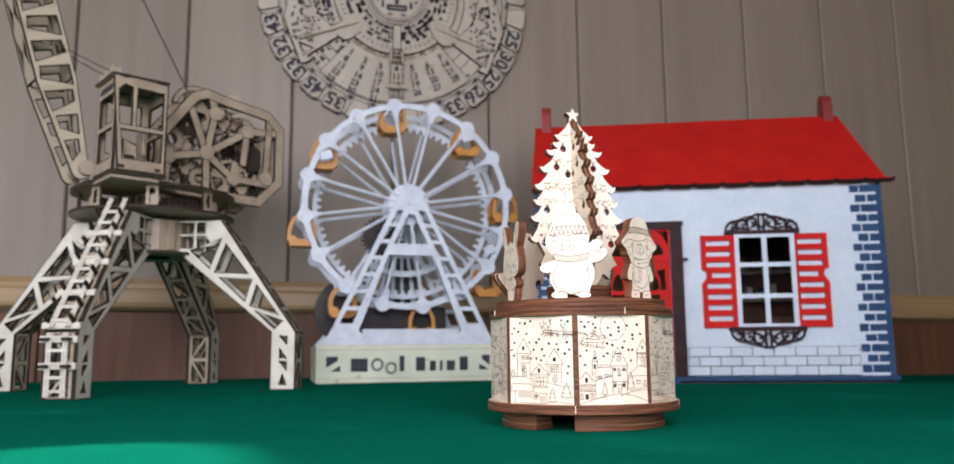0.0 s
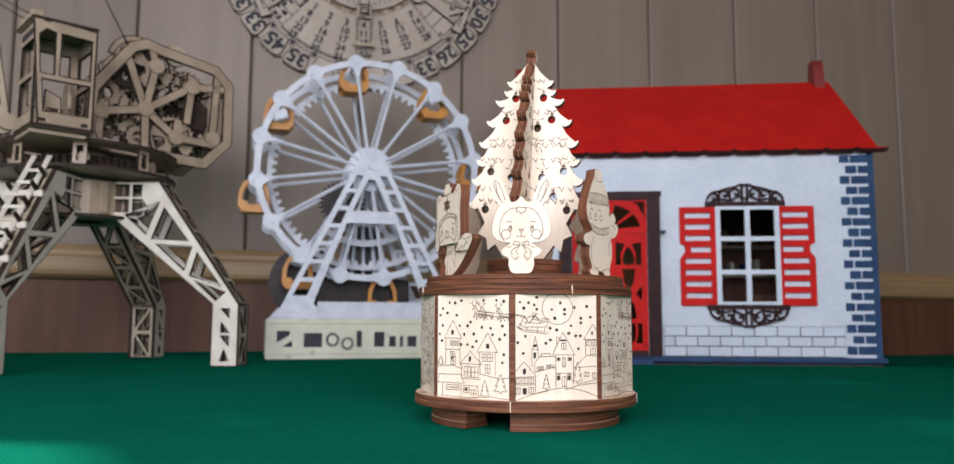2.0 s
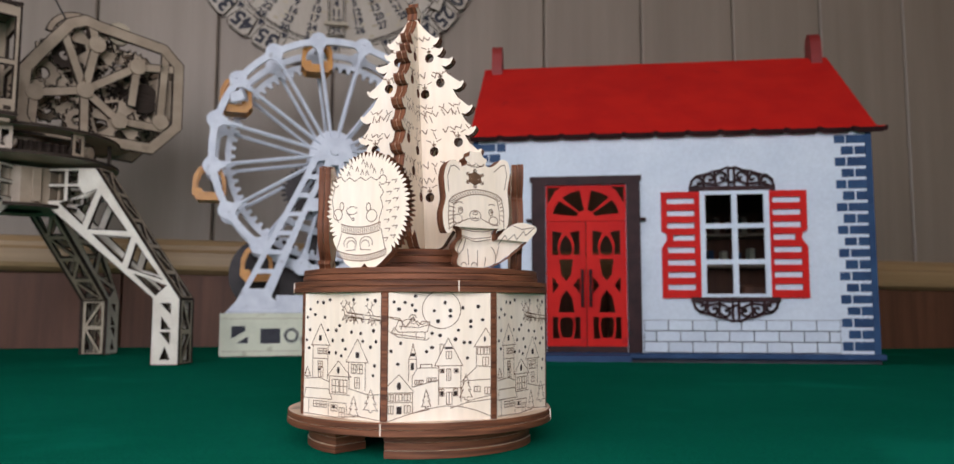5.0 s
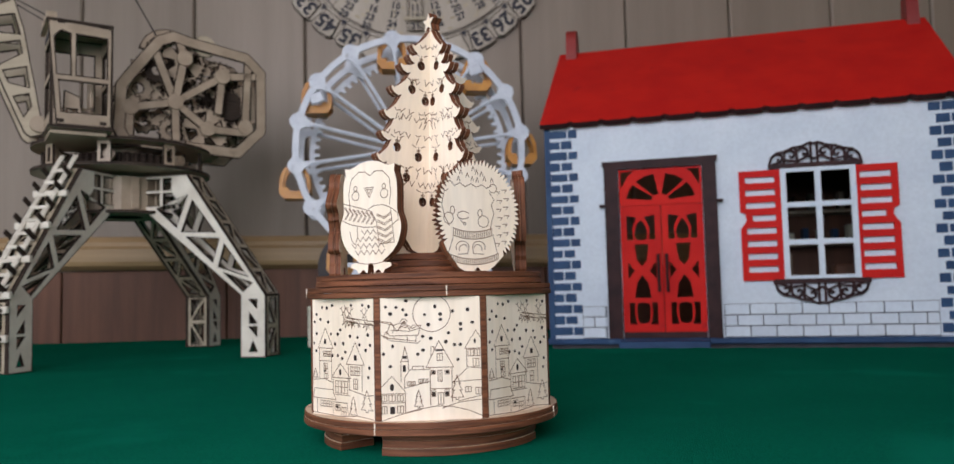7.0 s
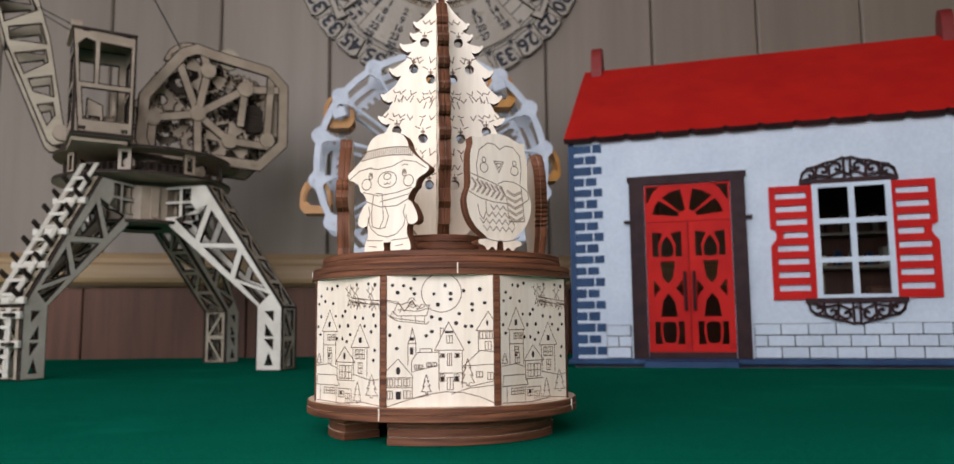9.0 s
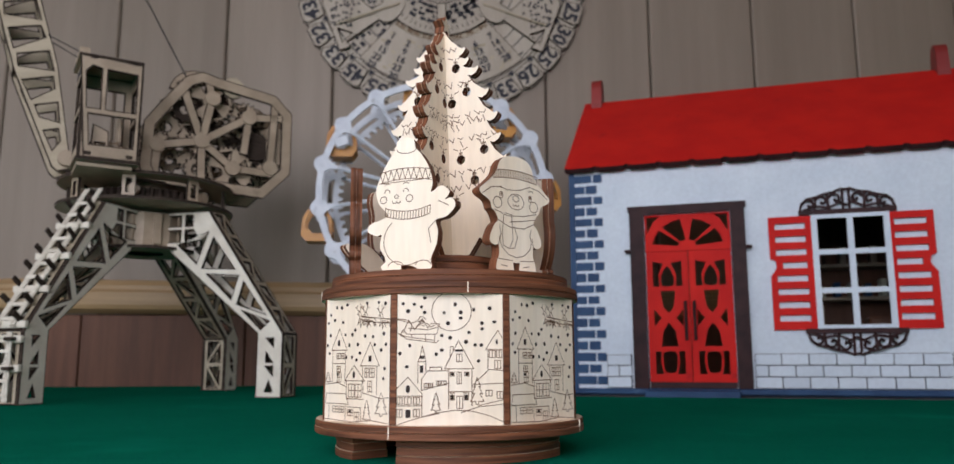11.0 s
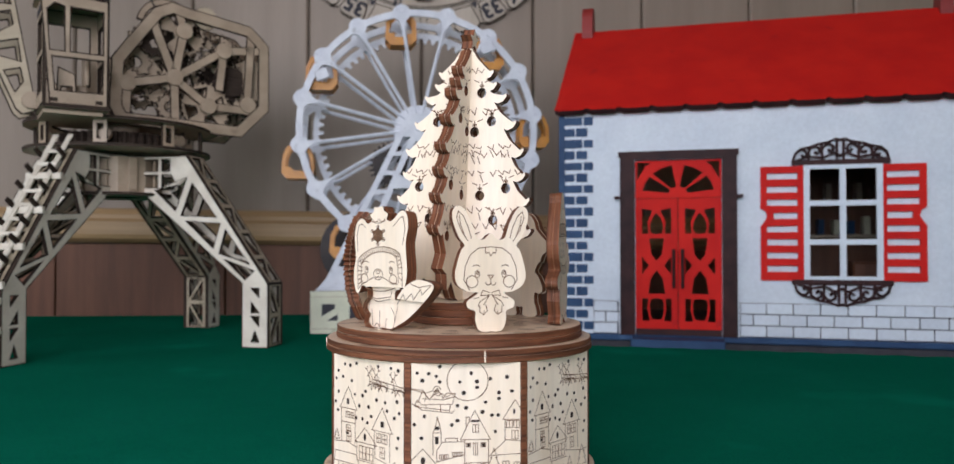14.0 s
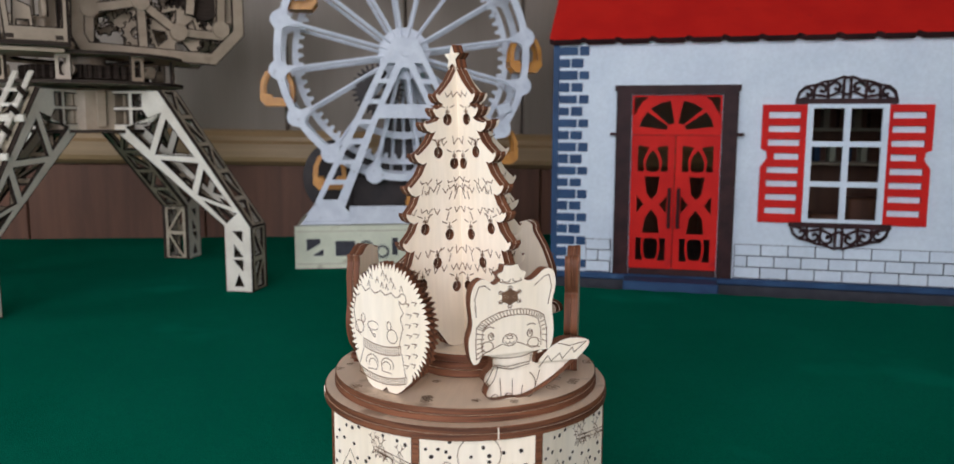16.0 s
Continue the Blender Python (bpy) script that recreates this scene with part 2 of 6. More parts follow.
def lathe(profile, n=64, bm=None, mi=0, a0=0.0, a1=360.0):
    """A turned shape from (radius, height, material of the band that follows) rows; a sector is closed at its ends."""
    bm = bm or bmesh.new()
    full = a1 - a0 >= 359.9
    k = n if full else n + 1
    rings = [[bm.verts.new((row[0] * math.cos(radians(a0 + (a1 - a0) * i / n)), row[0] * math.sin(radians(a0 + (a1 - a0) * i / n)), row[1])) for i in range(k)] for row in profile]
    for j in range(len(profile)):
        j2 = (j + 1) % len(profile)
        for i in range(n):
            i2 = (i + 1) % k
            bm.faces.new((rings[j][i], rings[j][i2], rings[j2][i2], rings[j2][i])).material_index = profile[j][2] if len(profile[j]) > 2 else mi
    if not full:
        for i in (0, n):
            bm.faces.new([ring[i] for ring in rings]).material_index = mi
    return bm


def lines(polys, w, bm=None, z=0.0, mi=0, m=None):
    """Burnt lines: flat ribbons w wide along polylines, at height z."""
    bm = bm or bmesh.new()
    made = []
    for poly in polys:
        for (x0, y0), (x1, y1) in zip(poly, poly[1:]):
            d = math.hypot(x1 - x0, y1 - y0)
            if d < 1e-7:
                continue
            ex, ey = (x1 - x0) / d * w / 2, (y1 - y0) / d * w / 2
            vs = [bm.verts.new((x, y, z)) for x, y in ((x0 - ex + ey, y0 - ey - ex), (x1 + ex + ey, y1 + ey - ex), (x1 + ex - ey, y1 + ey + ex), (x0 - ex - ey, y0 - ey + ex))]
            bm.faces.new(vs).material_index = mi
            made += vs
    if m is not None:
        bmesh.ops.transform(bm, matrix=m, verts=made)
    return bm


def patch(poly, bm, z=0.0, mi=0, m=None):
    vs = [bm.verts.new((x, y, z)) for x, y in poly]
    bm.faces.new(vs).material_index = mi
    if m is not None:
        bmesh.ops.transform(bm, matrix=m, verts=vs)
    return bm


def cut(loops, t, m=None, w=0.0011):
    """A laser-cut sheet: as plate(), with a narrow scorched margin along every cut on both faces."""
    w *= 0.8
    flat, rings = bmesh.new(), []
    for k, loop in enumerate(loops):
        vs = [flat.verts.new((x, y, 0)) for x, y in inset(loop, w if k == 0 else -w)]
        rings.append(vs)
        for a, b in zip(vs, vs[1:] + vs[:1]):
            flat.edges.new((a, b))
    bmesh.ops.triangle_fill(flat, use_beauty=True, use_dissolve=False, edges=flat.edges[:])
    flat.verts.index_update()
    bm = bmesh.new()
    faces = [[v.index for v in (f.verts if f.normal.z > 0 else reversed(f.verts))] for f in flat.faces]
    sides = []
    for z in (t / 2, -t / 2):
        vs = [bm.verts.new((v.co.x, v.co.y, z)) for v in flat.verts]
        for ids in faces:
            bm.faces.new([vs[i] for i in ids])
        outer = []
        for loop, ring in zip(loops, rings):
            edge, ids = [bm.verts.new((x, y, z)) for x, y in loop], [v.index for v in ring]
            outer.append(edge)
            for i in range(len(ids)):
                i2 = (i + 1) % len(ids)
                bm.faces.new((edge[i], edge[i2], vs[ids[i2]], vs[ids[i]])).material_index = 1
        sides.append(outer)
    for top, low in zip(*sides):
        for i in range(len(top)):
            i2 = (i + 1) % len(top)
            bm.faces.new((low[i], low[i2], top[i2], top[i])).material_index = 1
    flat.free()
    if m is not None:
        bmesh.ops.transform(bm, matrix=m, verts=bm.verts)
    return bm


UP = pose(0, 0, 0, 90)          # lays a sheet drawn in xy upright: its y becomes height, its face looks to -y


# ---- the room ----
TOP = 1.75
FLOOR = -0.75
WALLY = 0.876
floor = tagged(part("floor", box(XL - 0.1, XR + 0.1, BACK - 0.1, WALLY + 0.1, FLOOR - 0.05, FLOOR), BOARDS), "brown wooden floor boards of the room", "floor", kind="structure")
ceiling = tagged(part("ceiling", box(XL - 0.1, XR + 0.1, BACK - 0.1, WALLY + 0.1, TOP, TOP + 0.05), PLASTER), "plain pale ceiling", "ceiling", kind="structure")
tagged(part("wall_west", plate([rect(BACK, FLOOR, WALLY, TOP), rect(WEST[0], WEST[2], WEST[1], WEST[3])], 0.1, m=pose(XL - 0.05, 0, 0, 0, 0, 90) @ UP, mi=(0, 0)), PLASTER), "plain cream side wall with a window opening", "wall", kind="structure")
# out of view: its ochre throws warm fill onto the right-hand faces
tagged(part("wall_east", box(XR, XR + 0.1, BACK, WALLY, FLOOR, TOP), OCHRE), "unseen ochre side wall added to bounce warm light", "wall", kind="structure")
wall_south = tagged(part("wall_south", plate([rect(XL - 0.1, FLOOR, XR + 0.1, TOP), rect(WIN[0], WIN[2], WIN[1], WIN[3])], 0.1, m=pose(0, BACK - 0.05, 0) @ UP, mi=(0, 0)), PLASTER), "plain cream wall with a window opening", "wall", kind="structure")
wall_north = tagged(part("wall_north", box(XL, XR, WALLY + 0.012, WALLY + 0.1, FLOOR, TOP), GROOVE), "wall clad in pale laminate panels above brown ones", "wall", kind="structure")
SPACING, FIRST = 0.1632, -0.3268 - 0.1632 * 8
k = 0
while FIRST + k * SPACING < XR - 0.01:
    x0 = FIRST + k * SPACING
    bm = box(x0 + 0.0011, x0 + SPACING - 0.0011, WALLY, WALLY + 0.012, 0.102, TOP, bevel=0.0025)
    part("panel", bm, LAMINATE, wall_north)
    k += 1
k = 0
x0 = -1.69
while x0 < XR - 0.01:
    w = 0.235
    part("panel", box(x0 + 0.001, x0 + w - 0.001, WALLY + 0.001, WALLY + 0.012, FLOOR, 0.101, bevel=0.001), DADO, wall_north)
    x0 += w
prof = [(0.0, 0.0), (-0.006, 0.001), (-0.016, 0.006), (-0.018, 0.012), (-0.018, 0.030), (-0.013, 0.034), (-0.013, 0.040), (-0.006, 0.047), (0.0, 0.049)]
bm = bmesh.new()
ends = [[bm.verts.new((x, y, z)) for y, z in prof] for x in (XL + 0.05, XR - 0.05)]
for i in range(len(prof) - 1):
    bm.faces.new((ends[0][i], ends[1][i], ends[1][i + 1], ends[0][i + 1]))
bm.faces.new(ends[0][::-1]), bm.faces.new(ends[1])
tagged(part("trim", bm, RAILWOOD, at=pose(0, WALLY + 0.001, 0.0965, 0, 0.8, 0)), "pale oak moulded dado rail on the wall", "trim", kind="structure")
wf = thing("window_1", "white framed daylight window of the room", "window", kind="structure")
for x in (WIN[0] + 0.02, (WIN[0] + WIN[1]) / 2, WIN[1] - 0.02):
    part("window_frame", box(x - 0.02, x + 0.02, BACK - 0.1, BACK - 0.05, WIN[2], WIN[3], bevel=0.003), PLASTER, wf)

wf2 = thing("window_2", "white framed daylight window in the side wall", "window", kind="structure")
for y in (WEST[0] + 0.02, (WEST[0] + WEST[1]) / 2, WEST[1] - 0.02):
    part("window_frame", box(XL - 0.1, XL - 0.05, y - 0.02, y + 0.02, WEST[2], WEST[3], bevel=0.003), PLASTER, wf2)

# unseen board, added to cut the sun down to one patch on the cloth
blind = thing("sun_mask", "unseen board added outside, its gap shaping the sun patch", "blind", pose(XL - 0.13, 0, 0, 0, 0, 90))
part("blind_board", plate([rect(-1.2, -0.1, 0.5, 1.5), smooth([(-0.115, 1.085), (-0.02, 1.075), (0.015, 1.12), (-0.01, 1.165), (-0.10, 1.175), (-0.13, 1.13)], 3)], 0.01, m=UP, mi=(0, 0)), PLASTER, blind)

# table with its cloth, which dips a little towards the far corner
def dip(x, y):
    """How far the cloth sinks, along the line of the doll's house."""
    u, v = 0.9455 * (x - 0.1888) - 0.3256 * (y - 0.5484), 0.3256 * (x - 0.1888) + 0.9455 * (y - 0.5484)
    a, b = min(1, max(0, (v + 0.055) / 0.04)), min(1, max(0, (u + 0.088) / 0.05))
    return 0.0138 * a * a * (3 - 2 * a) * b * b * (3 - 2 * b)


bm = bmesh.new()
NX, NY = 200, 140
grid = [[bm.verts.new((-1.15 + 2.6 * i / NX, -0.88 + 1.754 * j / NY, 0.0004 * noise.noise((i * 0.105, j * 0.105, 3)) * (0 if 60 < i < 150 and 50 < j < 132 else 1) - 0.0002 - dip(-1.15 + 2.6 * i / NX, -0.88 + 1.754 * j / NY))) for j in range(NY + 1)] for i in range(NX + 1)]
for i in range(NX):
    for j in range(NY):
        bm.faces.new((grid[i][j], grid[i + 1][j], grid[i + 1][j + 1], grid[i][j + 1]))
rim = [grid[i][0] for i in range(NX + 1)] + [grid[NX][j] for j in range(1, NY + 1)] + [grid[i][NY] for i in range(NX - 1, -1, -1)] + [grid[0][j] for j in range(NY - 1, 0, -1)]
low = [bm.verts.new((v.co.x, v.co.y, -0.06)) for v in rim]
for i in range(len(rim)):
    j = (i + 1) % len(rim)
    bm.faces.new((rim[i], low[i], low[j], rim[j]))
tagged(part("tablecloth", bm, CLOTH), "smooth green felt cloth spread over the table", "tablecloth")
table = thing("table", "plain wooden table under the green cloth", "table", pose(0.15, -0.02, FLOOR))
part("tabletop", box(-1.28, 1.28, -0.84, 0.84, 0.690, 0.7345, bevel=0.004), BOARDS, table)
for x in (-1.2, 1.2):
    for y in (-0.77, 0.77):
        part("leg", box(x - 0.035, x + 0.035, y - 0.035, y + 0.035, 0, 0.690, bevel=0.004), BOARDS, table)

# ---- the music box ----
AX, AY = 0.0186, 0.0386
PANEL_AZ = -89.8
music_box = thing("music_box", "round plywood music box with engraved panels, animals and a fir tree", "music box", pose(AX, AY, 0))


def ply_ring(r, z0, z1, layers, inner=0.0, flat=0):
    """A stack of round plywood sheets with a fine groove between them."""
    bm = bmesh.new()
    h = (z1 - z0) / layers
    for i in range(layers):
        a, b = z0 + i * h, z0 + (i + 1) * h
        rr = r - (0.00025 if i % 2 else 0)
        rows = [(max(inner, 0.0005), a, flat), (rr - 0.0003, a + 0.00005, 1), (rr, a + 0.0003, 1), (rr, b - 0.0003, 1), (rr - 0.0003, b - 0.00005, flat), (max(inner, 0.0005), b, 1)]
        lathe(rows, 96, bm)
    return bm


for i in range(3):
    a = -68 + 120 * i
    bm = bmesh.new()
    for j, (ri, ro) in enumerate(((0.030, 0.0452), (0.0305, 0.0448), (0.030, 0.0452))):
        lathe([(ri, 0.0029 * j + 0.0001, 0), (ro, 0.0029 * j + 0.0001, 1), (ro, 0.0029 * j + 0.0028, 0), (ri, 0.0029 * j + 0.0028, 1)], 28, bm, 1, a - 46.5, a + 46.5)
    part("foot", bm, (PLY, EDGE), music_box, "dark-edged curved plywood foot")
part("base_ring", ply_ring(0.0534, 0.0087, 0.0137, 2), (DISC, EDGE), music_box, "burnt brown edged plywood base ring")
part("top_ring", ply_ring(0.0520, 0.0588, 0.0632, 2, 0.03), (DISC, EDGE), music_box, "burnt brown edged plywood top ring")
part("core", lathe([(0.02, 0.0138), (0.044, 0.0138), (0.044, 0.0587), (0.02, 0.0587)], 48), DIM, music_box)
for i in range(12):     # pale tabs that show on the ring edges
    a = radians(i * 30 + 7)
    for r, z0, z1 in ((0.0534, 0.0091, 0.0134), (0.0520, 0.0592, 0.0629)):
        if (i + (r > 0.053)) % 3 == 0:
            part("tab", box(-0.0002, 0.0002, -0.0001, 0.00025, z0, z1), PLY, music_box, at=pose(r * math.sin(a), -r * math.cos(a), 0, 0, 0, math.degrees(a)))

PW, PH, PZ = 0.0368, 0.0450, 0.0137


def pb(px, py):     # drawing space of the church panel, 380 wide and 475 high, to metres
    return ((px - 500) / 380 * PW, (590 - py) / 475 * PH)


def pa(px, py):     # drawing space of the tower panel
    return ((px - 165) / 224 * PW, (580 - py) / 455 * PH)


def box_line(f, x0, y0, x1, y1):
    return [f(x0, y0), f(x1, y0), f(x1, y1), f(x0, y1), f(x0, y0)]


def path_line(f, *pts):
    return [f(*p) for p in pts]


def fir(f, x, y0, y1, w):
    h = y1 - y0
    right = [(x, y0), (x + w * 0.5, y0 + h * 0.35), (x + w * 0.25, y0 + h * 0.33), (x + w * 0.8, y0 + h * 0.62), (x + w * 0.4, y0 + h * 0.6), (x + w, y0 + h * 0.9), (x + w * 0.2, y0 + h * 0.9), (x + w * 0.2, y1)]
    return [f(*p) for p in right] + [f(2 * x - px, py) for px, py in reversed(right)]


def arc(cx, cy, rx, ry, a0, a1, n=9):
    return [(cx + rx * math.cos(radians(a0 + (a1 - a0) * i / (n - 1))), cy + ry * math.sin(radians(a0 + (a1 - a0) * i / (n - 1)))) for i in range(n)]


def church_panel():
    f = pb
    L = [[f(505 + 72 * math.cos(a * 0.2618), 178 + 72 * math.sin(a * 0.2618)) for a in range(25)]]
    L += [path_line(f, (385, 440), (385, 362), (395, 335), (400, 305), (408, 335), (413, 362), (413, 395)), path_line(f, (385, 362), (413, 362)),
          path_line(f, (398, 465), (398, 425), (418, 395), (492, 395)), path_line(f, (398, 465), (495, 440)), path_line(f, (428, 395), (428, 382), (470, 382), (470, 395)),
          path_line(f, (480, 388), (530, 285), (585, 388), (480, 388)), path_line(f, (495, 388), (495, 530)), path_line(f, (578, 388), (578, 520)), path_line(f, (495, 470), (578, 470)),
          path_line(f, (500, 345), (500, 308), (511, 308), (511, 326)), path_line(f, (628, 318), (672, 248), (690, 278)), path_line(f, (628, 318), (690, 318)),
          path_line(f, (636, 318), (636, 388)), path_line(f, (578, 450), (640, 390), (690, 395)), path_line(f, (590, 445), (690, 440)), path_line(f, (600, 520), (690, 500)),
          path_line(f, (310, 458), (350, 418), (402, 480)), path_line(f, (310, 485), (402, 485)), path_line(f, (400, 485), (400, 558)), path_line(f, (310, 520), (400, 520)),
          path_line(f, (310, 588), (380, 565), (450, 546), (520, 536), (580, 540), (640, 556), (690, 578)), path_line(f, (400, 560), (460, 548)), path_line(f, (540, 545), (600, 525), (690, 515)),
          fir(f, 450, 475, 542, 17), fir(f, 597, 420, 515, 24),
          path_line(f, (312, 258), (345, 280), (450, 293), (459, 284)), path_line(f, (332, 255), (350, 210), (372, 245), (400, 205), (420, 240), (432, 222), (462, 224), (452, 262), (345, 262), (332, 245)),
          path_line(f, (310, 205), (345, 210)), path_line(f, (410, 262), (412, 285)), path_line(f, (445, 262), (443, 290)), path_line(f, (350, 240), (420, 246), (455, 236))]
    L += [path_line(f, (310, 208), (360, 222), (380, 214), (404, 216)), path_line(f, (322, 268), (350, 272), (440, 284)), path_line(f, (352, 214), (362, 232), (356, 250)), path_line(f, (372, 244), (390, 226), (404, 232), (416, 222), (430, 236), (446, 228)), path_line(f, (384, 210), (392, 198), (404, 198), (412, 208)), arc(*f(398, 216), 0.0008, 0.0006, 0, 360, 7), path_line(f, (360, 262), (362, 276)), path_line(f, (330, 246), (322, 262), (336, 268))]
    for r in ((523, 335, 543, 362), (500, 400, 515, 414), (525, 400, 540, 442), (552, 400, 568, 414), (500, 474, 515, 500), (550, 474, 566, 500), (524, 486, 545, 530), (641, 322, 662, 348), (667, 322, 686, 348), (660, 358, 682, 388), (628, 466, 650, 486), (668, 470, 689, 495),
              (312, 490, 330, 514), (338, 490, 362, 514), (370, 490, 392, 514), (312, 532, 330, 560), (370, 532, 392, 558), (408, 440, 422, 455), (425, 440, 438, 454), (452, 432, 466, 446), (470, 432, 486, 446)):
        L.append(box_line(f, *r))
        L.append([f((r[0] + r[2]) / 2, r[1]), f((r[0] + r[2]) / 2, r[3])])
    fill = [box_line(f, *r)[:4] for r in ((391, 340, 407, 352), (392, 376, 404, 402), (342, 534, 360, 562), (517, 318, 546, 326), (503, 402, 513, 412), (555, 402, 566, 412), (502, 482, 513, 498), (552, 482, 564, 498))] + [oval(*f(350, 460), 0.0008, 0.0014, 8), oval(*f(668, 290), 0.0004, 0.001, 8)]
    dots = ((330, 150), (370, 152), (396, 162), (348, 177), (408, 128), (408, 182), (478, 183), (518, 152), (538, 182), (538, 203), (585, 172), (643, 167), (660, 217), (615, 222), (615, 243), (568, 256), (492, 222), (470, 267), (500, 275), (557, 290), (590, 302), (612, 302), (602, 360), (345, 380), (355, 303), (320, 332), (450, 335), (470, 320))
    return L, fill, [f(*d) for d in dots]


def tower_panel():
    f = pa
    L = [path_line(f, (75, 318), (103, 238), (132, 318), (75, 318)), path_line(f, (80, 318), (80, 440)), path_line(f, (126, 318), (126, 440)), path_line(f, (80, 368), (126, 368)),
         path_line(f, (180, 376), (213, 292), (244, 376), (180, 376)), path_line(f, (188, 376), (188, 440)), path_line(f, (236, 376), (236, 475)), path_line(f, (126, 430), (158, 374), (196, 430), (126, 430)),
         path_line(f, (132, 430), (132, 492)), path_line(f, (190, 430), (190, 475)), path_line(f, (132, 495), (192, 495)), path_line(f, (55, 445), (100, 438), (132, 452)), path_line(f, (60, 478), (130, 478), (140, 515), (56, 515), (60, 478)),
         path_line(f, (70, 515), (70, 572)), path_line(f, (130, 515), (130, 575)), path_line(f, (135, 525), (182, 525), (186, 575)), path_line(f, (190, 472), (250, 490), (274, 485)), path_line(f, (55, 572), (150, 578), (220, 568), (274, 575)),
         fir(f, 204, 498, 572, 14), fir(f, 252, 470, 550, 20), fir(f, 64, 400, 438, 10)]
    for r in ((95, 330, 108, 350), (112, 330, 122, 350), (96, 378, 110, 398), (98, 400, 112, 436), (196, 384, 208, 416), (212, 384, 228, 416), (206, 430, 220, 468), (140, 442, 160, 488), (163, 442, 184, 488), (84, 524, 104, 546), (108, 524, 124, 546), (138, 534, 156, 556), (162, 542, 178, 576)):
        L.append(box_line(f, *r))
        L.append([f((r[0] + r[2]) / 2, r[1]), f((r[0] + r[2]) / 2, r[3])])
        L.append([f(r[0], (r[1] + r[3]) / 2), f(r[2], (r[1] + r[3]) / 2)])
    for dx, dy in ((0, 0), (22, 4), (74, 10), (94, 13)):     # the team of deer
        def d(x, y):
            return f(168 + dx + (x - 150) * 1.05, 205 + dy + (y - 200) * 1.15)
        body = [(150, 218), (156, 200), (154, 184), (148, 186), (154, 174), (160, 182), (164, 195), (182, 196), (188, 205), (184, 222), (180, 208), (168, 208), (160, 226), (160, 208), (150, 218)]
        if dx < 90:
            L.append([d(*p) for p in body])
            L += [[d(157 + 4 * q, 199 + q), d(161 + 4 * q, 207)] for q in range(6)]
            L += [[d(*p) for p in q] for q in (((152, 176), (146, 164), (149, 156)), ((147, 166), (142, 162)), ((156, 176), (161, 160), (158, 152)), ((160, 164), (166, 160)), ((182, 208), (190, 220)), ((166, 208), (172, 222)))]
    L += [path_line(f, (180, 196), (274, 212)), path_line(f, (182, 214), (274, 226))]
    fill = [box_line(f, *r)[:4] for r in ((98, 282, 106, 302), (208, 340, 218, 360), (96, 404, 104, 412), (142, 536, 150, 546))] + [oval(*f(158, 408), 0.0007, 0.0013, 8)]
    dots = ((62, 215), (70, 185), (92, 158), (110, 160), (85, 205), (115, 215), (125, 262), (140, 300), (150, 262), (160, 245), (130, 345), (170, 298), (178, 330), (195, 268), (222, 272), (240, 150), (262, 155), (228, 300), (250, 320), (258, 262), (265, 300), (262, 385), (60, 300), (68, 330), (150, 345), (70, 262), (200, 150), (130, 150), (258, 420), (166, 355))
    return L, fill, [f(*d) for d in dots]


DRAWN = []
for draw in (church_panel, tower_panel):
    L, fill, dots = draw()
    bm = lines(L, 0.00025)
    for p in fill:
        patch(p, bm, 0.00002, 1)
    rnd = random.Random(4)
    for d in dots:
        patch(oval(*d, 0.00054 + 0.00026 * rnd.random(), 0.00056 + 0.00024 * rnd.random(), 8), bm, 0.00003, 1)
    DRAWN.append(mesh_of("engraving", bm, (BURN, DARKCUT)))
for i in range(8):
    az = PANEL_AZ + 45 * i
    m = pose(0, 0, 0, 0, 0, az + 90) @ pose(0, -0.0471, PZ) @ UP
    p = part("panel", plate([rect(-PW / 2, 0, PW / 2, PH)], 0.002), (PLY, EDGE), music_box, "pale birch panel with a burnt winter village drawing", m)
    part("engraving", DRAWN[i % 2], None, p, at=pose(0, 0, 0.00115))
    m = pose(0, 0, 0, 0, 0, az + 90 + 22.5)
    bm = box(-0.0012, 0.0012, -0.0516, -0.0490, PZ, PZ + PH + 0.0001, bevel=0.0002, mi=1)
    part("post", bm, (PLY, EDGE), music_box, "dark burnt plywood post", m)

turntable = part("turntable", ply_ring(0.0482, 0.0634, 0.0680, 2), (DISC, EDGE), music_box, "birch turntable disc with burnt brown edge")
bm = bmesh.new()
rnd = random.Random(8)
for i in range(70):     # burnt snow scrolls on the disc
    a, r = rnd.random() * 6.283, 0.021 + 0.026 * rnd.random()
    c = (r * math.cos(a), r * math.sin(a))
    s = 0.001 + 0.0014 * rnd.random()
    lines([[(c[0] + s * math.cos(q), c[1] + s * math.sin(q)), (c[0] - s * math.cos(q), c[1] - s * math.sin(q))] for q in (0.3, 1.35, 2.4)] + [arc(c[0], c[1], s, s, 0, 300, 8)], 0.00028, bm, 0.06803)
part("engraving", bm, BURN, turntable)


def mirrored(half):
    return list(half) + [(-x, y) for x, y in reversed(half) if abs(x) > 1e-6]


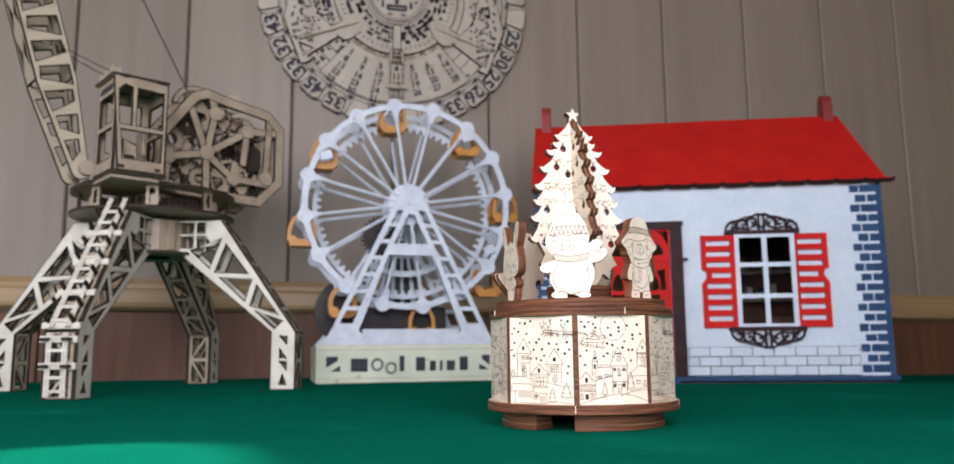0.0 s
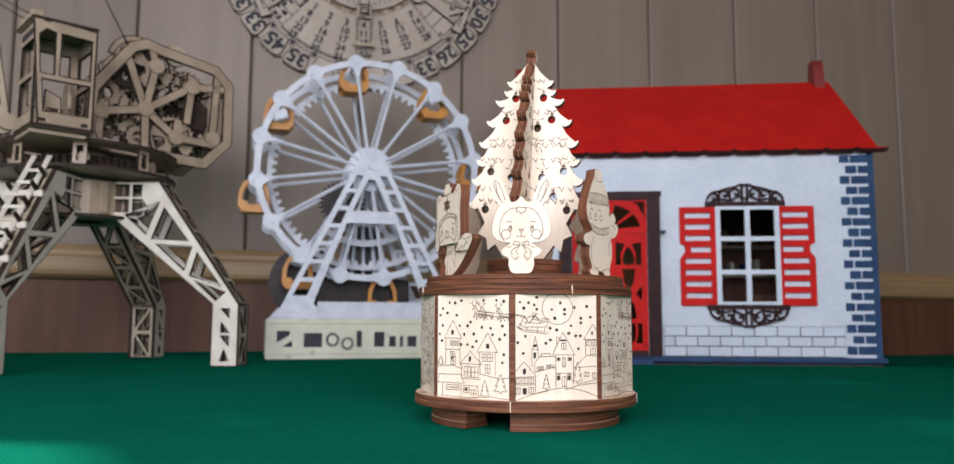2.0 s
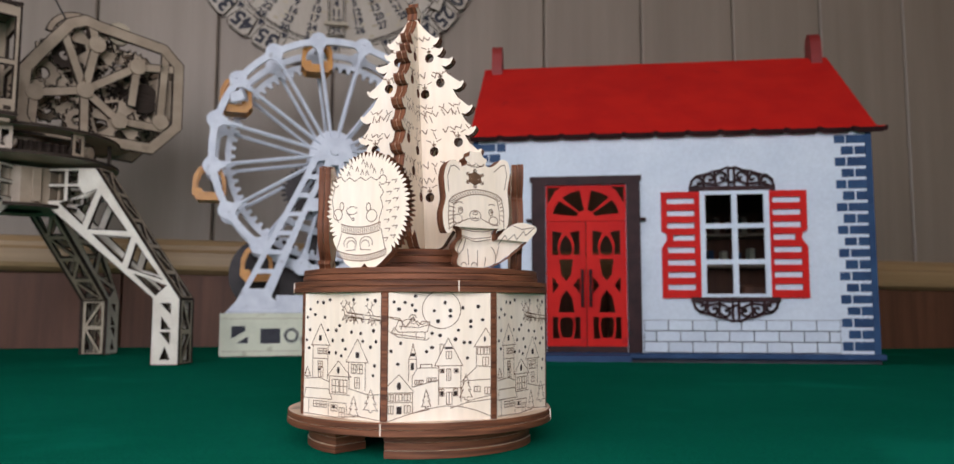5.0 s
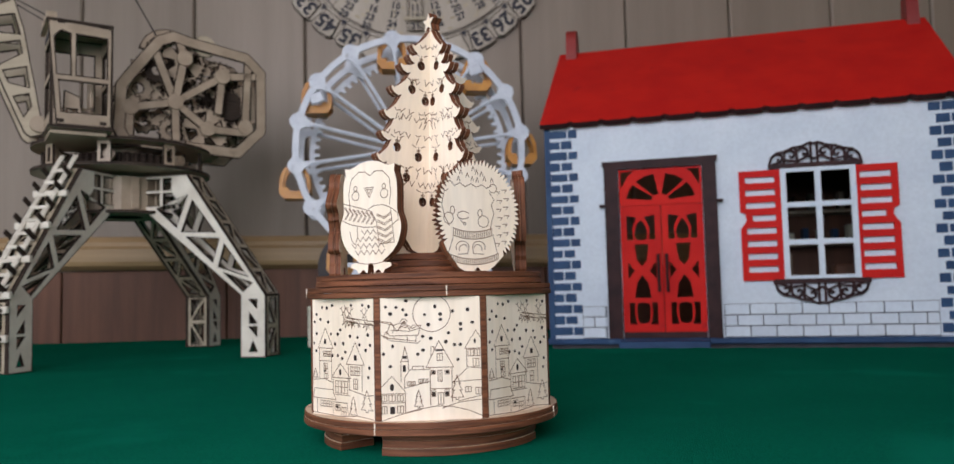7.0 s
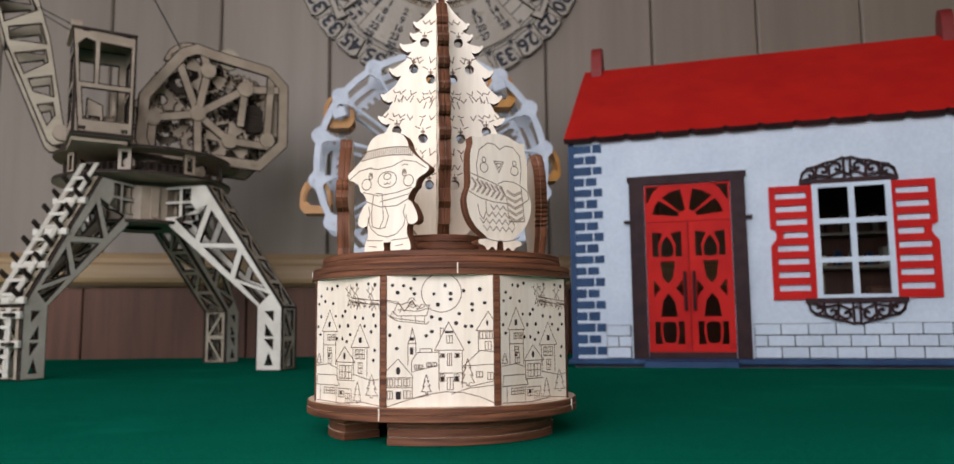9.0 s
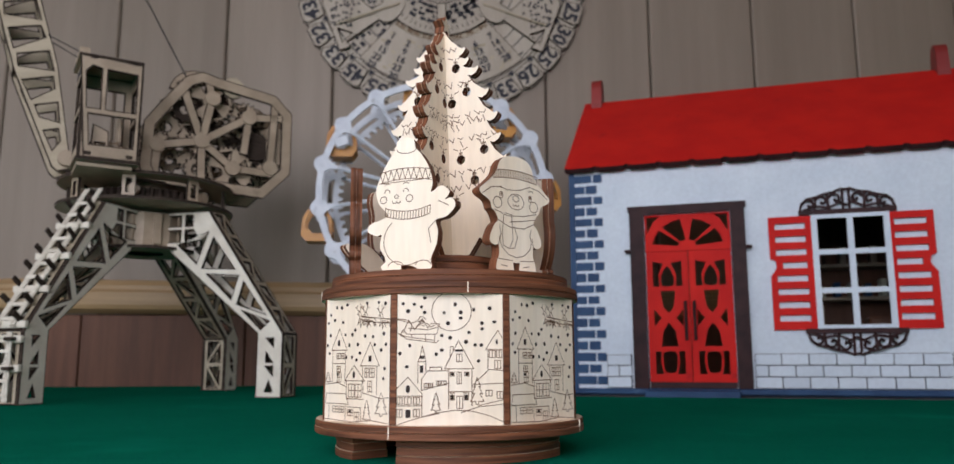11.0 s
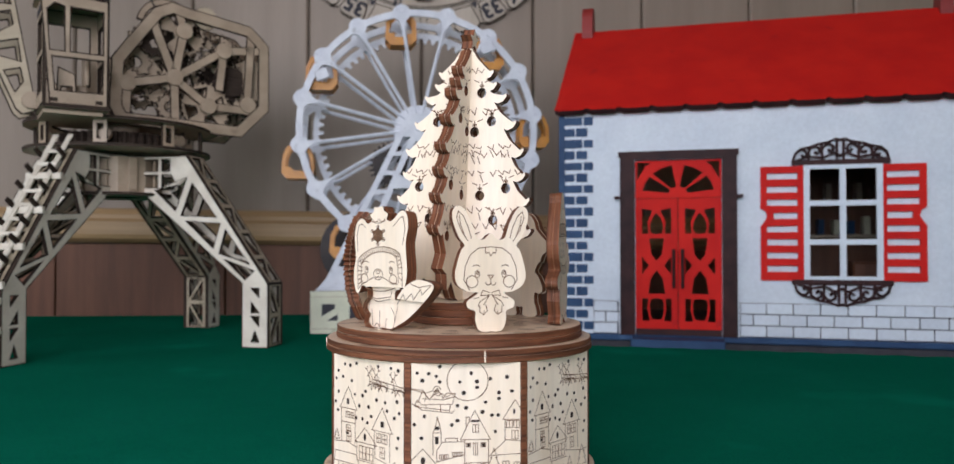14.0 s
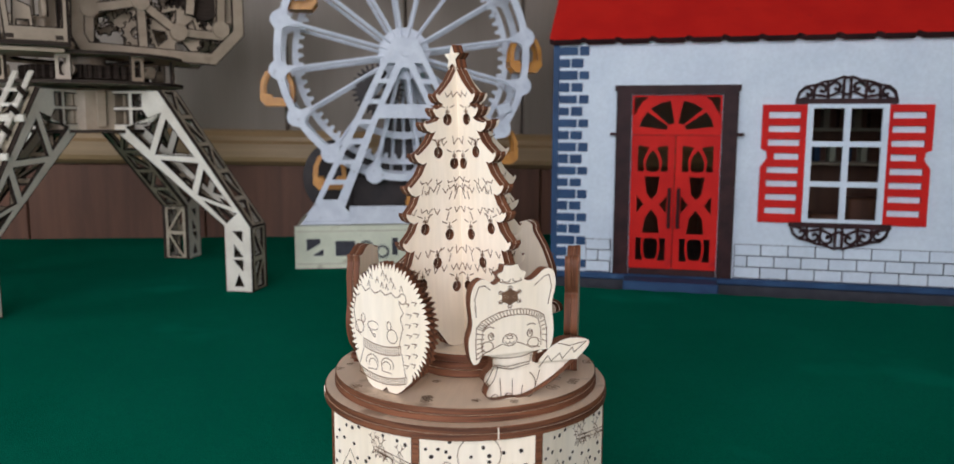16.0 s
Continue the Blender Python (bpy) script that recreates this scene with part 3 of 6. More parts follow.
def face_lines(x, y, s=1.0, happy=False):
    e = [arc(x - 4 * s, y, 1.1 * s, 1.3 * s, 0, 180 if happy else 360), arc(x + 4 * s, y, 1.1 * s, 1.3 * s, 0, 180 if happy else 360)]
    return e + [arc(x - 5.6 * s, y - 2.8 * s, 1.5 * s, 1.4 * s, 0, 360), arc(x + 5.6 * s, y - 2.8 * s, 1.5 * s, 1.4 * s, 0, 360), arc(x, y - 1.8 * s, 0.9 * s, 0.7 * s, 0, 360),
                arc(x - 0.9 * s, y - 3.6 * s, 0.9 * s, 0.8 * s, 180, 360), arc(x + 0.9 * s, y - 3.6 * s, 0.9 * s, 0.8 * s, 180, 360), arc(x - 4 * s, y + 3 * s, 1.2 * s, 0.5 * s, 20, 160), arc(x + 4 * s, y + 3 * s, 1.2 * s, 0.5 * s, 20, 160)]


def band(x0, x1, y0, y1, n, sag=1.0, zig=False):
    """A knitted band: two bowed lines and the stitches between them."""
    def bow(x, y):
        u = (2 * (x - x0) / (x1 - x0) - 1)
        return (x, y - sag * (1 - u * u))
    xs = [x0 + (x1 - x0) * i / n for i in range(n + 1)]
    out = [[bow(x, y0) for x in xs], [bow(x, y1) for x in xs]]
    if zig:
        out.append([bow(x, y0 if i % 2 else y1) for i, x in enumerate(xs)])
    else:
        out += [[bow(x, y0), bow(x + 0.2, y1)] for x in xs]
    return out


def rabbit():
    half = [(0, 0.3), (2, 0), (4.4, 0.9), (5.6, 4), (5.6, 7.2), (8.2, 8.4), (8.6, 10.6), (6.4, 12.2), (4.6, 13.6), (8, 14), (11.6, 16), (12.8, 19.4), (12, 24), (10.6, 28.2), (9.4, 30), (11.6, 33), (13.6, 38.5), (13.5, 42), (11.6, 43.5), (9.2, 42), (6.8, 37.4), (5, 32.4), (2.4, 32), (0, 34)]
    L = eyes(4.8, 20, 2.1, 6.7, 17.4) + [mirrored_line([(7.6, 14.6), (9.6, 18), (9.2, 22.6), (7.4, 26.6), (4.4, 28.9), (0, 29.4)]), [(-2, 29.2), (-1.8, 27.2), (-0.6, 27.4), (0, 26.2), (0.8, 27.4), (1.8, 27.2), (2, 29.2)], [(-1, 19.6), (1, 19.6), (0, 18.2), (-1, 19.6)], [(0, 18.2), (0, 17.2)], arc(-0.9, 17, 0.9, 0.8, 180, 360), arc(0.9, 17, 0.9, 0.8, 180, 360)]
    for s in (-1, 1):
        L += [[(s * x, y) for x, y in q] for q in ([(8.2, 31.4), (10.6, 35), (12.2, 39.4), (11.6, 41.6), (9.8, 40), (8, 36), (7, 32.4)], [(9, 32.4), (10.8, 37), (11.2, 40)], [(0.4, 13.6), (3, 14.4), (3.6, 12.6), (0.4, 12.8), (2.6, 9.4)], [(0.6, 12.6), (3.8, 10.6), (4.6, 9)], [(1.8, 9.4), (1.2, 7.4), (2.6, 6), (4, 7), (4, 9)], [(2.4, 7.4), (2.5, 6.4)], [(6.2, 11.6), (4.4, 12)])]
    return smooth(mirrored(half), 3), L


def mirrored_line(half):
    return [(-x, y) for x, y in half] + [(x, y) for x, y in reversed(half)][1:]


def eyes(x, y, r, cx, cy):
    """Two eyes with a glint, brows above them and round cheeks."""
    out = []
    for s in (-1, 1):
        out += [arc(s * x, y, 0.8, 1.3, 0, 360), arc(s * x + 0.1, y + 0.3, 0.35, 0.5, 0, 360, 6), arc(s * (x + 0.4), y + 2.4, 1.3, 0.7, 25, 155, 6), arc(s * cx, cy, r, r, 0, 360, 12)]
    return out


def hedgehog():
    out = [(8.8, 3.6), (6.6, 1.6), (4.4, 0.2), (1.2, 0.2), (0, 1.5), (-1.6, 0), (-5.4, 0.2), (-7.6, 1.4), (-9, 3.4), (-12, 7.2), (-13.4, 10.2)]
    rnd = random.Random(4)
    for i in range(50):
        a = radians(212 - 262 * i / 49)
        k = 1.0 + 0.02 * math.sin(i * 1.9)
        for b, r in ((0, 0.925), (-1.6, 1.0 * k), (-3.9, 1.045 * k)):
            w = a + radians(b)
            out.append((1 + 16.2 * r * math.cos(w), 20.6 + 18.4 * r * math.sin(w)))
    L = [[(-12.2, 31), (-10.4, 31.8), (-8.6, 30), (-6.6, 31.2), (-4.4, 29.8), (-2, 31), (0, 29.8), (2.4, 30.8), (4.4, 29.6), (6.2, 30.4)], arc(-12.4, 30, 1.5, 1.9, 40, 320), arc(7, 29.6, 1.6, 1.6, -150, 150), [(-12.8, 28), (-13.8, 23.6), (-13, 19.4), (-11, 16)], [(5.6, 28), (7.4, 25.4), (6.2, 23.6), (7.2, 20.6), (6, 17), (5.6, 14.8)],
         arc(-9.7, 21.4, 0.9, 1.4, 0, 360), arc(1.4, 20.6, 0.9, 1.4, 0, 360), arc(-11.3, 18.6, 1.9, 2, 0, 360, 12), arc(2.7, 17.6, 2.2, 2.1, 0, 360, 12), arc(-5.4, 19.7, 2.4, 1.4, 30, 330), [(-7.2, 18.8), (-5.6, 17), (-4.8, 17.2)], arc(-4.9, 16.7, 0.5, 0.5, 0, 360, 6),
         [(-9.6, 12), (-11.4, 7)], [(6.6, 13), (8.2, 6.4)], arc(-6, 8.4, 2.6, 2.2, 0, 200), arc(-5.6, 7.8, 1.7, 1.6, 20, 200), arc(0.6, 8.4, 2.6, 2.2, -20, 180), arc(0.2, 7.8, 1.7, 1.6, -20, 160), [(-3.4, 8.4), (-4, 6.2), (-7.6, 6)], [(-2, 8.4), (-1.6, 6.2), (2.4, 6)]]
    L += band(-9.6, 6.0, 12.6, 15.2, 20, 1.3) + band(-11.4, 8.4, 4.2, 6.2, 26, 1.9)
    for i in range(7):
        for j in range(3):
            x, y = 9.4 + 2.9 * j + 0.6 * (i % 2) - 0.25 * abs(i - 4), 9.6 + 3.1 * i + 0.8 * j
            if x < 14.4 - 0.28 * abs(i - 3.4):
                L.append([(x - 1.1, y + 0.2), (x + 0.9, y + 0.3), (x + 0.2, y - 0.7)])
    for x, y in ((-7, 32.6), (-6, 35), (-3.4, 34), (-1.4, 32.8), (0.4, 35.2), (0.6, 32.4), (2.4, 34.6), (3.6, 33), (6.6, 32.6), (-1, 36.4)):
        L.append([(x - 0.6, y - 0.8), (x, y + 0.8), (x + 0.6, y - 0.8)])
    return out, L


def owl():
    half = [(1, 3.6), (1.6, 0.4), (3.4, 1.6), (5.4, 0.2), (6.6, 1.6), (9.2, 2.6), (8.6, 4), (5.4, 4.4), (9.6, 7.6), (12.6, 11.6), (13.9, 16.5), (13.4, 20), (12.3, 23), (12.4, 29), (12.2, 34), (11.2, 37.4), (11.4, 39.9), (9.6, 39.6), (7.2, 40.2), (4, 41.5), (0, 42)]
    L = [[(-9.2, 24.6), (-9.8, 30), (-8.6, 35.4), (-5, 38.2), (-2, 38), (0.2, 36.4), (2.6, 38), (6, 37.8), (9, 35), (9.6, 30), (9, 25)], [(-2.4, 32), (1.8, 32), (-0.2, 28.2), (-2.4, 32)], [(-1.4, 31.3), (0.8, 31.3), (-0.2, 29.6), (-1.4, 31.3)]]
    for s in (-1, 1):
        L += [arc(s * 6.6, 29.3, 1.7, 1.7, 0, 360, 12), arc(s * 6.6, 32, 0.8, 1.0, 0, 360)]
    L += [[(-12.4, 26.8), (-8, 25.6), (-3, 24.2), (0.8, 23)], [(-13.4, 20.6), (-9, 18.6), (-3, 17.4), (3, 17.2)], [(-0.6, 24), (2, 25.2), (6, 25.2), (9.4, 24)], [(0.8, 23), (3, 19), (4, 10.8), (10.8, 11.2), (9.4, 24), (12.4, 22), (12.8, 19.4), (10, 17.6)]]
    for i in range(7):
        x, y = -11 + 2.0 * i, 23.2 - 0.42 * i
        for d in (0, 0.55):
            L.append([(x - 1 + d, y + 2), (x + 0.8 + d, y - 0.2), (x - 0.8 + d, y - 2.4)])
    for i in range(5):
        for d in (0, 0.6):
            L.append([(3.2 + 0.2 * i, 22 - 2.3 * i - d), (6.4 + 0.2 * i, 20.6 - 2.3 * i - d), (9.4 + 0.2 * i, 22.2 - 2.3 * i - d)])
    for j, (a, n) in enumerate(((-4, 6), (-6, 8), (-8.5, 12), (-7, 11))):
        L.append([(a + 1.35 * i, 14.6 - 2.5 * j + (0 if i % 2 else 1.7)) for i in range(n)])
    L += [[(-6, 17.4), (-5.8, 14), (-7, 11), (-8.6, 12.6), (-9.4, 16)], arc(0, 6.6, 9, 3, 200, 340, 12)]
    return smooth(mirrored(half), 3), L


def bear():
    half = [(0, 3.4), (1.6, 3.4), (1.8, 0), (9.2, 0), (9.4, 3.6), (8.4, 6), (8.6, 9.8), (10.4, 9.4), (12.6, 10.6), (12.4, 13.4), (10.4, 17.2), (8.8, 18.8), (10.4, 22), (11.8, 23), (12.2, 24.6), (13.4, 26.2), (16.6, 27.8), (17.4, 29.6), (15.6, 31.2), (12.2, 34), (9.4, 37), (8.4, 40), (5.6, 43), (0, 44)]
    L = eyes(7.2, 28.4, 2.1, 9, 25.4) + [arc(0, 26.5, 4, 3, 0, 360, 16), arc(0, 27.7, 1.6, 1.2, 0, 360, 10), arc(-0.7, 25.5, 0.7, 0.7, 180, 360, 5), arc(0.7, 25.5, 0.7, 0.7, 180, 360, 5), [(-16.2, 28), (-12, 30.8), (-8, 31.4), (-4, 30.6), (2, 31.2), (7, 33), (12, 32), (16, 29.4)],
                                         [(-10.4, 22.6), (-4, 20.8), (4, 21.4), (10.2, 22.8)], [(-9, 19), (-3, 16.6), (4, 16.6), (9, 18.8)], [(-3, 18.6), (3, 19.4), (9.6, 20.6)], [(-6, 21), (-6.8, 14), (-6.4, 9.6), (-3.4, 8.6), (-1.6, 12), (-2.2, 21.4), (-5, 21.8)], [(-3.4, 8.6), (-0.8, 9), (0.6, 13), (-1, 17)],
                                         [(-8, 17), (-7.4, 14), (-8, 11.6), (-7, 9), (-4, 6.4), (0, 5.4), (4, 6.4), (7, 9.2), (7.6, 12), (6.8, 14), (7.6, 16.6)], [(-8.6, 4.6), (-2, 4.2)], [(2, 4.2), (8.6, 4.6)], [(-7.6, 2.4), (-4.6, 2)], [(3.4, 2), (6.4, 2.4)], [(-8.6, 9.8), (-8, 13)], [(8.6, 9.8), (8, 13)]] + band(-11, 10.6, 34.4, 37.4, 26, -1.0)
    return smooth(mirrored(half), 3), L


def fox():
    out = [(-6, 0.6), (-3.2, 0), (0, 0.3), (3.2, 0), (7, 1.1), (12.5, 4.3), (18, 9), (22.7, 14), (23.6, 16.4), (21.8, 17.6), (17.6, 18.2), (14.4, 17.3), (11.6, 15.5), (9.4, 13.2), (7.6, 10.8), (7.5, 13.4), (8.6, 15.2), (10.2, 14.6), (11.8, 16), (12.6, 20.5), (12.4, 25), (12, 30.7), (13, 36.3), (12.6, 40.4), (11.2, 42), (9.4, 41.8), (7.4, 39.8), (5.4, 38.5), (3.6, 39.2),
           (4.2, 41.2), (2.6, 42.2), (1.8, 44), (-0.2, 43.6), (-2, 43.8), (-2.4, 42), (-4, 41), (-3, 39.2), (-5, 37.8), (-6.6, 39.2), (-8.4, 39.8), (-10.4, 38), (-11.4, 33.8), (-11.1, 29), (-10.8, 25.2), (-11.8, 20.5), (-11.6, 16), (-10.5, 12.7), (-9, 13.1), (-7.9, 15.3), (-5.4, 14.4), (-5.1, 11.3), (-6.9, 9.2), (-7.5, 6.8), (-6.2, 4.8), (-6.8, 2.4)]
    rim = [(-9.6, 14), (-9.9, 19), (-9.7, 24.3), (-8.4, 26.2), (-6, 27.6), (-3.4, 28.8), (-0.4, 29.4), (2.6, 29.5), (5.4, 29), (7.8, 28.2), (9.6, 26.8), (10.5, 22.4), (10.6, 15.6)]
    inner = [(-8, 16), (-8.2, 19.4), (-8, 23.2), (-7.2, 24.6), (-5.2, 25.9), (-3, 27), (-0.4, 27.6), (2.4, 27.7), (4.8, 27.3), (6.8, 26.6), (8, 25.6), (8.8, 22), (8.9, 17)]
    L = [rim, inner] + [[((1 - u) * rim[i][0] + u * rim[i + 1][0], (1 - u) * rim[i][1] + u * rim[i + 1][1]), ((1 - u) * inner[i][0] + u * inner[i + 1][0] + 0.5, (1 - u) * inner[i][1] + u * inner[i + 1][1])] for i in range(12) for u in (0, 0.33, 0.67)]
    L += eyes(5.6, 21.2, 1.7, 6.6, 18) + [arc(-0.2, 19.6, 2.1, 2, 0, 360, 12), arc(-0.2, 20.5, 0.9, 0.6, 0, 360, 8), arc(-0.8, 19, 0.6, 0.6, 180, 360, 5), arc(0.4, 19, 0.6, 0.6, 180, 360, 5), [(-8, 15.6), (-5.4, 17), (-2.4, 18.4)], [(2, 18.6), (5.4, 17), (8.4, 16.4)], [(-6, 14.4), (-1, 13.6), (3, 13.7), (7.6, 15)], [(-5.2, 14.2), (-5.2, 12), (-1, 10.8), (5.6, 11.8), (6, 14)], [(-5, 11.4), (0, 9.8), (5.4, 11)],
                                          [(-3.6, 11), (-4.6, 7), (-6, 4.9), (-6.8, 6.4), (-5, 10.6)], [(-3, 7), (-2.6, 1.2)], [(0.6, 6.6), (0.6, 1)], [(3.6, 4), (3.2, 0.8)], arc(4, 4, 3.4, 4.6, -70, 60), arc(-0.6, 1, 1, 1, 0, 180, 6), arc(-4.4, 1, 1, 1, 0, 180, 6), [(-9.8, 28), (-10.2, 33.6), (-9.2, 37.4), (-7.6, 37.8), (-6, 36.4)], [(10.8, 30.4), (11.8, 36), (11, 40), (9.6, 39.6), (6.8, 36.8)],
                                          [(-3.2, 38.6), (-1.4, 38), (0.8, 38), (3, 38.8)], arc(-1.4, 39.4, 1.2, 1, 180, 360, 6), arc(1.6, 39.4, 1.2, 1, 180, 360, 6), [(8.4, 9.4), (11, 13), (12, 11), (14.6, 13.4), (15.4, 11.4), (18.4, 15), (19, 13.2), (22.6, 16.4)], [(14, 16.8), (17.6, 15.6), (22.4, 16.6)], [(7.4, 3.4), (8.6, 8.4)]]
    for r in (0.4, 0.7, 1.0, 1.3, 1.6, 1.9, 2.2, 2.5):
        L.append([(-0.3 + r * math.cos(radians(60 * i + 30)), 33.6 + r * math.sin(radians(60 * i + 30))) for i in range(7)])
    for i in range(6):
        c, s = math.cos(radians(60 * i + 30)), math.sin(radians(60 * i + 30))
        L += [[(-0.3, 33.6), (-0.3 + 3.5 * c, 33.6 + 3.5 * s)], arc(-0.3 + 3.0 * c, 33.6 + 3.0 * s, 0.6, 0.6, 0, 360, 7)]
    return [(x * 1.15, y * 0.95) for x, y in smooth(out, 3)], [[(x * 1.15, y * 0.95) for x, y in q] for q in L]


def penguin():
    out = [(-8.4, 0.4), (-2, 0), (-1.6, 2), (3, 1.6), (6, 0), (10.4, 0.8), (10, 4), (12.2, 9), (12.8, 14), (12, 18), (16, 19), (19.6, 22.6), (18.2, 25.8), (15.4, 25.2), (17.4, 28), (14, 30.6), (10, 28.4), (10.6, 32), (9, 38), (6, 43), (3.6, 45.6), (2.8, 48.8), (-0.8, 50), (-4, 48.6), (-4.4, 46), (-8, 41), (-11, 35), (-12.6, 30), (-11, 25), (-7.4, 21), (-11, 19.2), (-15, 17.8), (-15.6, 15), (-12, 13.4), (-10, 13.6), (-10.6, 9), (-8, 4), (-10.2, 2)]
    L = face_lines(-4, 29.4, 0.95, True) + band(-11, 10, 33, 37, 18, -1.2, True) + band(-8.6, 9.6, 20.6, 23.6, 16, 1.6) + [[(-11, 33), (9.8, 33.6)], arc(0, 45.4, 4, 1.6, 180, 360), arc(0, 11, 9, 9, 130, 300, 14), [(12, 18), (9, 15), (10, 10)], [(13, 25), (17, 23)], arc(-4, 2, 3, 1.6, 0, 180), arc(7, 2, 3, 1.6, 0, 180)]
    return smooth(out, 3), L


FT = 0.0046
for name, make, az, words in (("rabbit_figure", rabbit, 0, "birch cut-out rabbit"), ("penguin_figure", penguin, 60, "birch cut-out penguin in a bobble hat"), ("bear_figure", bear, 120, "birch cut-out bear in a brimmed hat"),
                              ("owl_figure", owl, 180, "birch cut-out owl in a scarf"), ("hedgehog_figure", hedgehog, 240, "birch cut-out hedgehog"), ("fox_figure", fox, 300, "birch cut-out fox in a knitted cap")):
    outline, L = make()
    mm = {"hedgehog_figure": 0.00110, "fox_figure": 0.00106, "owl_figure": 0.00105}.get(name, 0.00101)
    out = [(x * mm, y * mm) for x, y in outline]
    bm = plate([out], FT / 2, z0=0.0001)
    plate([inset(out, 0.0002)], FT / 2, bm, z0=-FT / 2)
    lines([[(x * mm, y * mm) for x, y in poly] for poly in L], 0.00030, bm, FT / 2 + 0.00018, 2)
    part(name, bm, (PLY, EDGE, BURN), turntable, words, pose(0, 0, 0, 0, 0, az + 90) @ pose(0, -0.0390, 0.0681) @ UP)

# the fir tree on its own spindle
tree = part("tree", ply_ring(0.0185, 0.0683, 0.0767, 3), (PLY, EDGE), music_box, "two crossed birch fir tree sheets on a small round base")
TIERS = ((0.0110, 0.0875), (0.0124, 0.0828), (0.0164, 0.0782), (0.0205, 0.0680), (0.0238, 0.0575), (0.0248, 0.0485), (0.0267, 0.0390), (0.0277, 0.0275))
half = [(0.0014, 0.0975)]
prev = (0.0022, 0.0962)
for i, (r, h) in enumerate(TIERS):
    g = prev[1] - h
    half.append((prev[0] + (r - prev[0]) * 0.30, h + g * 0.55))
    half.append((prev[0] + (r - prev[0]) * 0.62, h + g * 0.22))
    half += [(r - 0.0012, h + 0.0001), (r, h + 0.0008), (r + 0.0002, h - 0.0002), (r - 0.0010, h - 0.0020), (r - 0.0030, h - 0.0030), (r - 0.0046 if r > 0.014 else r - 0.0030, h - 0.0024)]
    prev = (half[-1][0] - 0.0002, h - 0.0030)
half += [(0.0195, 0.0180), (0.0225, 0.0125), (0.0185, 0.0105), (0.0175, 0.0045), (0.0140, 0.0075), (0.0095, 0.0012), (0.0065, 0.0001), (0.0014, 0.0001)]
holes = []
L = []
for r, h in ((0.0067, 0.0795), (0.0110, 0.0686), (0.0044, 0.0645), (0.0176, 0.0432), (0.0074, 0.0402), (0.0130, 0.0310), (0.0050, 0.0215), (0.0195, 0.0245)):
    holes.append(oval(r, h, 0.00185, 0.0020, 12))
    L += [[(r, h + 0.0019), (r, h + 0.0042)], [(r - 0.0007, h + 0.0024), (r + 0.0007, h + 0.0024)], [(r - 0.0007, h + 0.0029), (r + 0.0007, h + 0.0029)], [(r - 0.0030, h + 0.0048), (r - 0.0012, h + 0.0040)], [(r + 0.0030, h + 0.0048), (r + 0.0012, h + 0.0040)]]
rnd = random.Random(5)
for y0, x1 in ((0.0722, 0.0130), (0.0585, 0.0190), (0.0560, 0.0170), (0.0490, 0.0225), (0.0345, 0.0220), (0.0285, 0.021), (0.0880, 0.0065)):
    x = 0.0026
    while x < x1:
        L.append([(x, y0 + 0.0014 * rnd.random()), (x + 0.0010 + 0.001 * rnd.random(), y0 - 0.0014 * rnd.random()), (x + 0.0022, y0 + 0.0016 * rnd.random())])
        if rnd.random() < 0.4:
            L.append([(x + 0.001, y0 - 0.001), (x + 0.0014 + 0.001 * rnd.random(), y0 - 0.0036)])
        x += 0.0024 + 0.0026 * rnd.random()
half = [(x * 1.05 if x > 0.002 else x, y * 1.028) for x, y in half]
holes = [[(x * 1.05, y * 1.028) for x, y in q] for q in holes]
L = [[(x * 1.05, y * 1.028) for x, y in q] for q in L]
LEAN = pose(0, 0, 0.0768, 0, 2.4, 0)      # the sheets lean a little
TT = 0.0046
half_mesh = None
for i in range(4):
    if half_mesh is None:
        bm = plate([half] + holes, TT / 2, z0=0.00008)
        plate([half] + holes, TT / 2 - 0.0001, bm, z0=-TT / 2)
        lines(L, 0.00036, bm, TT / 2 + 0.00018, 2)
        lines(L, 0.00036, bm, -TT / 2 - 0.0001, 2)
        half_mesh = mesh_of("tree_half", bm, (PLY, EDGE, BURN))
    part("tree_half", half_mesh, None, tree, at=LEAN @ pose(0, 0, 0, 0, 0, 90 * i) @ UP)
star = [(0.0045 * (1 if i % 2 == 0 else 0.45) * math.cos(radians(90 + 36 * i)), 0.0045 * (1 if i % 2 == 0 else 0.45) * math.sin(radians(90 + 36 * i))) for i in range(10)]
part("star", plate([star], TT), (PLY, EDGE), tree, at=LEAN @ pose(0, 0, 0.1030, 0, 0, 90) @ UP)

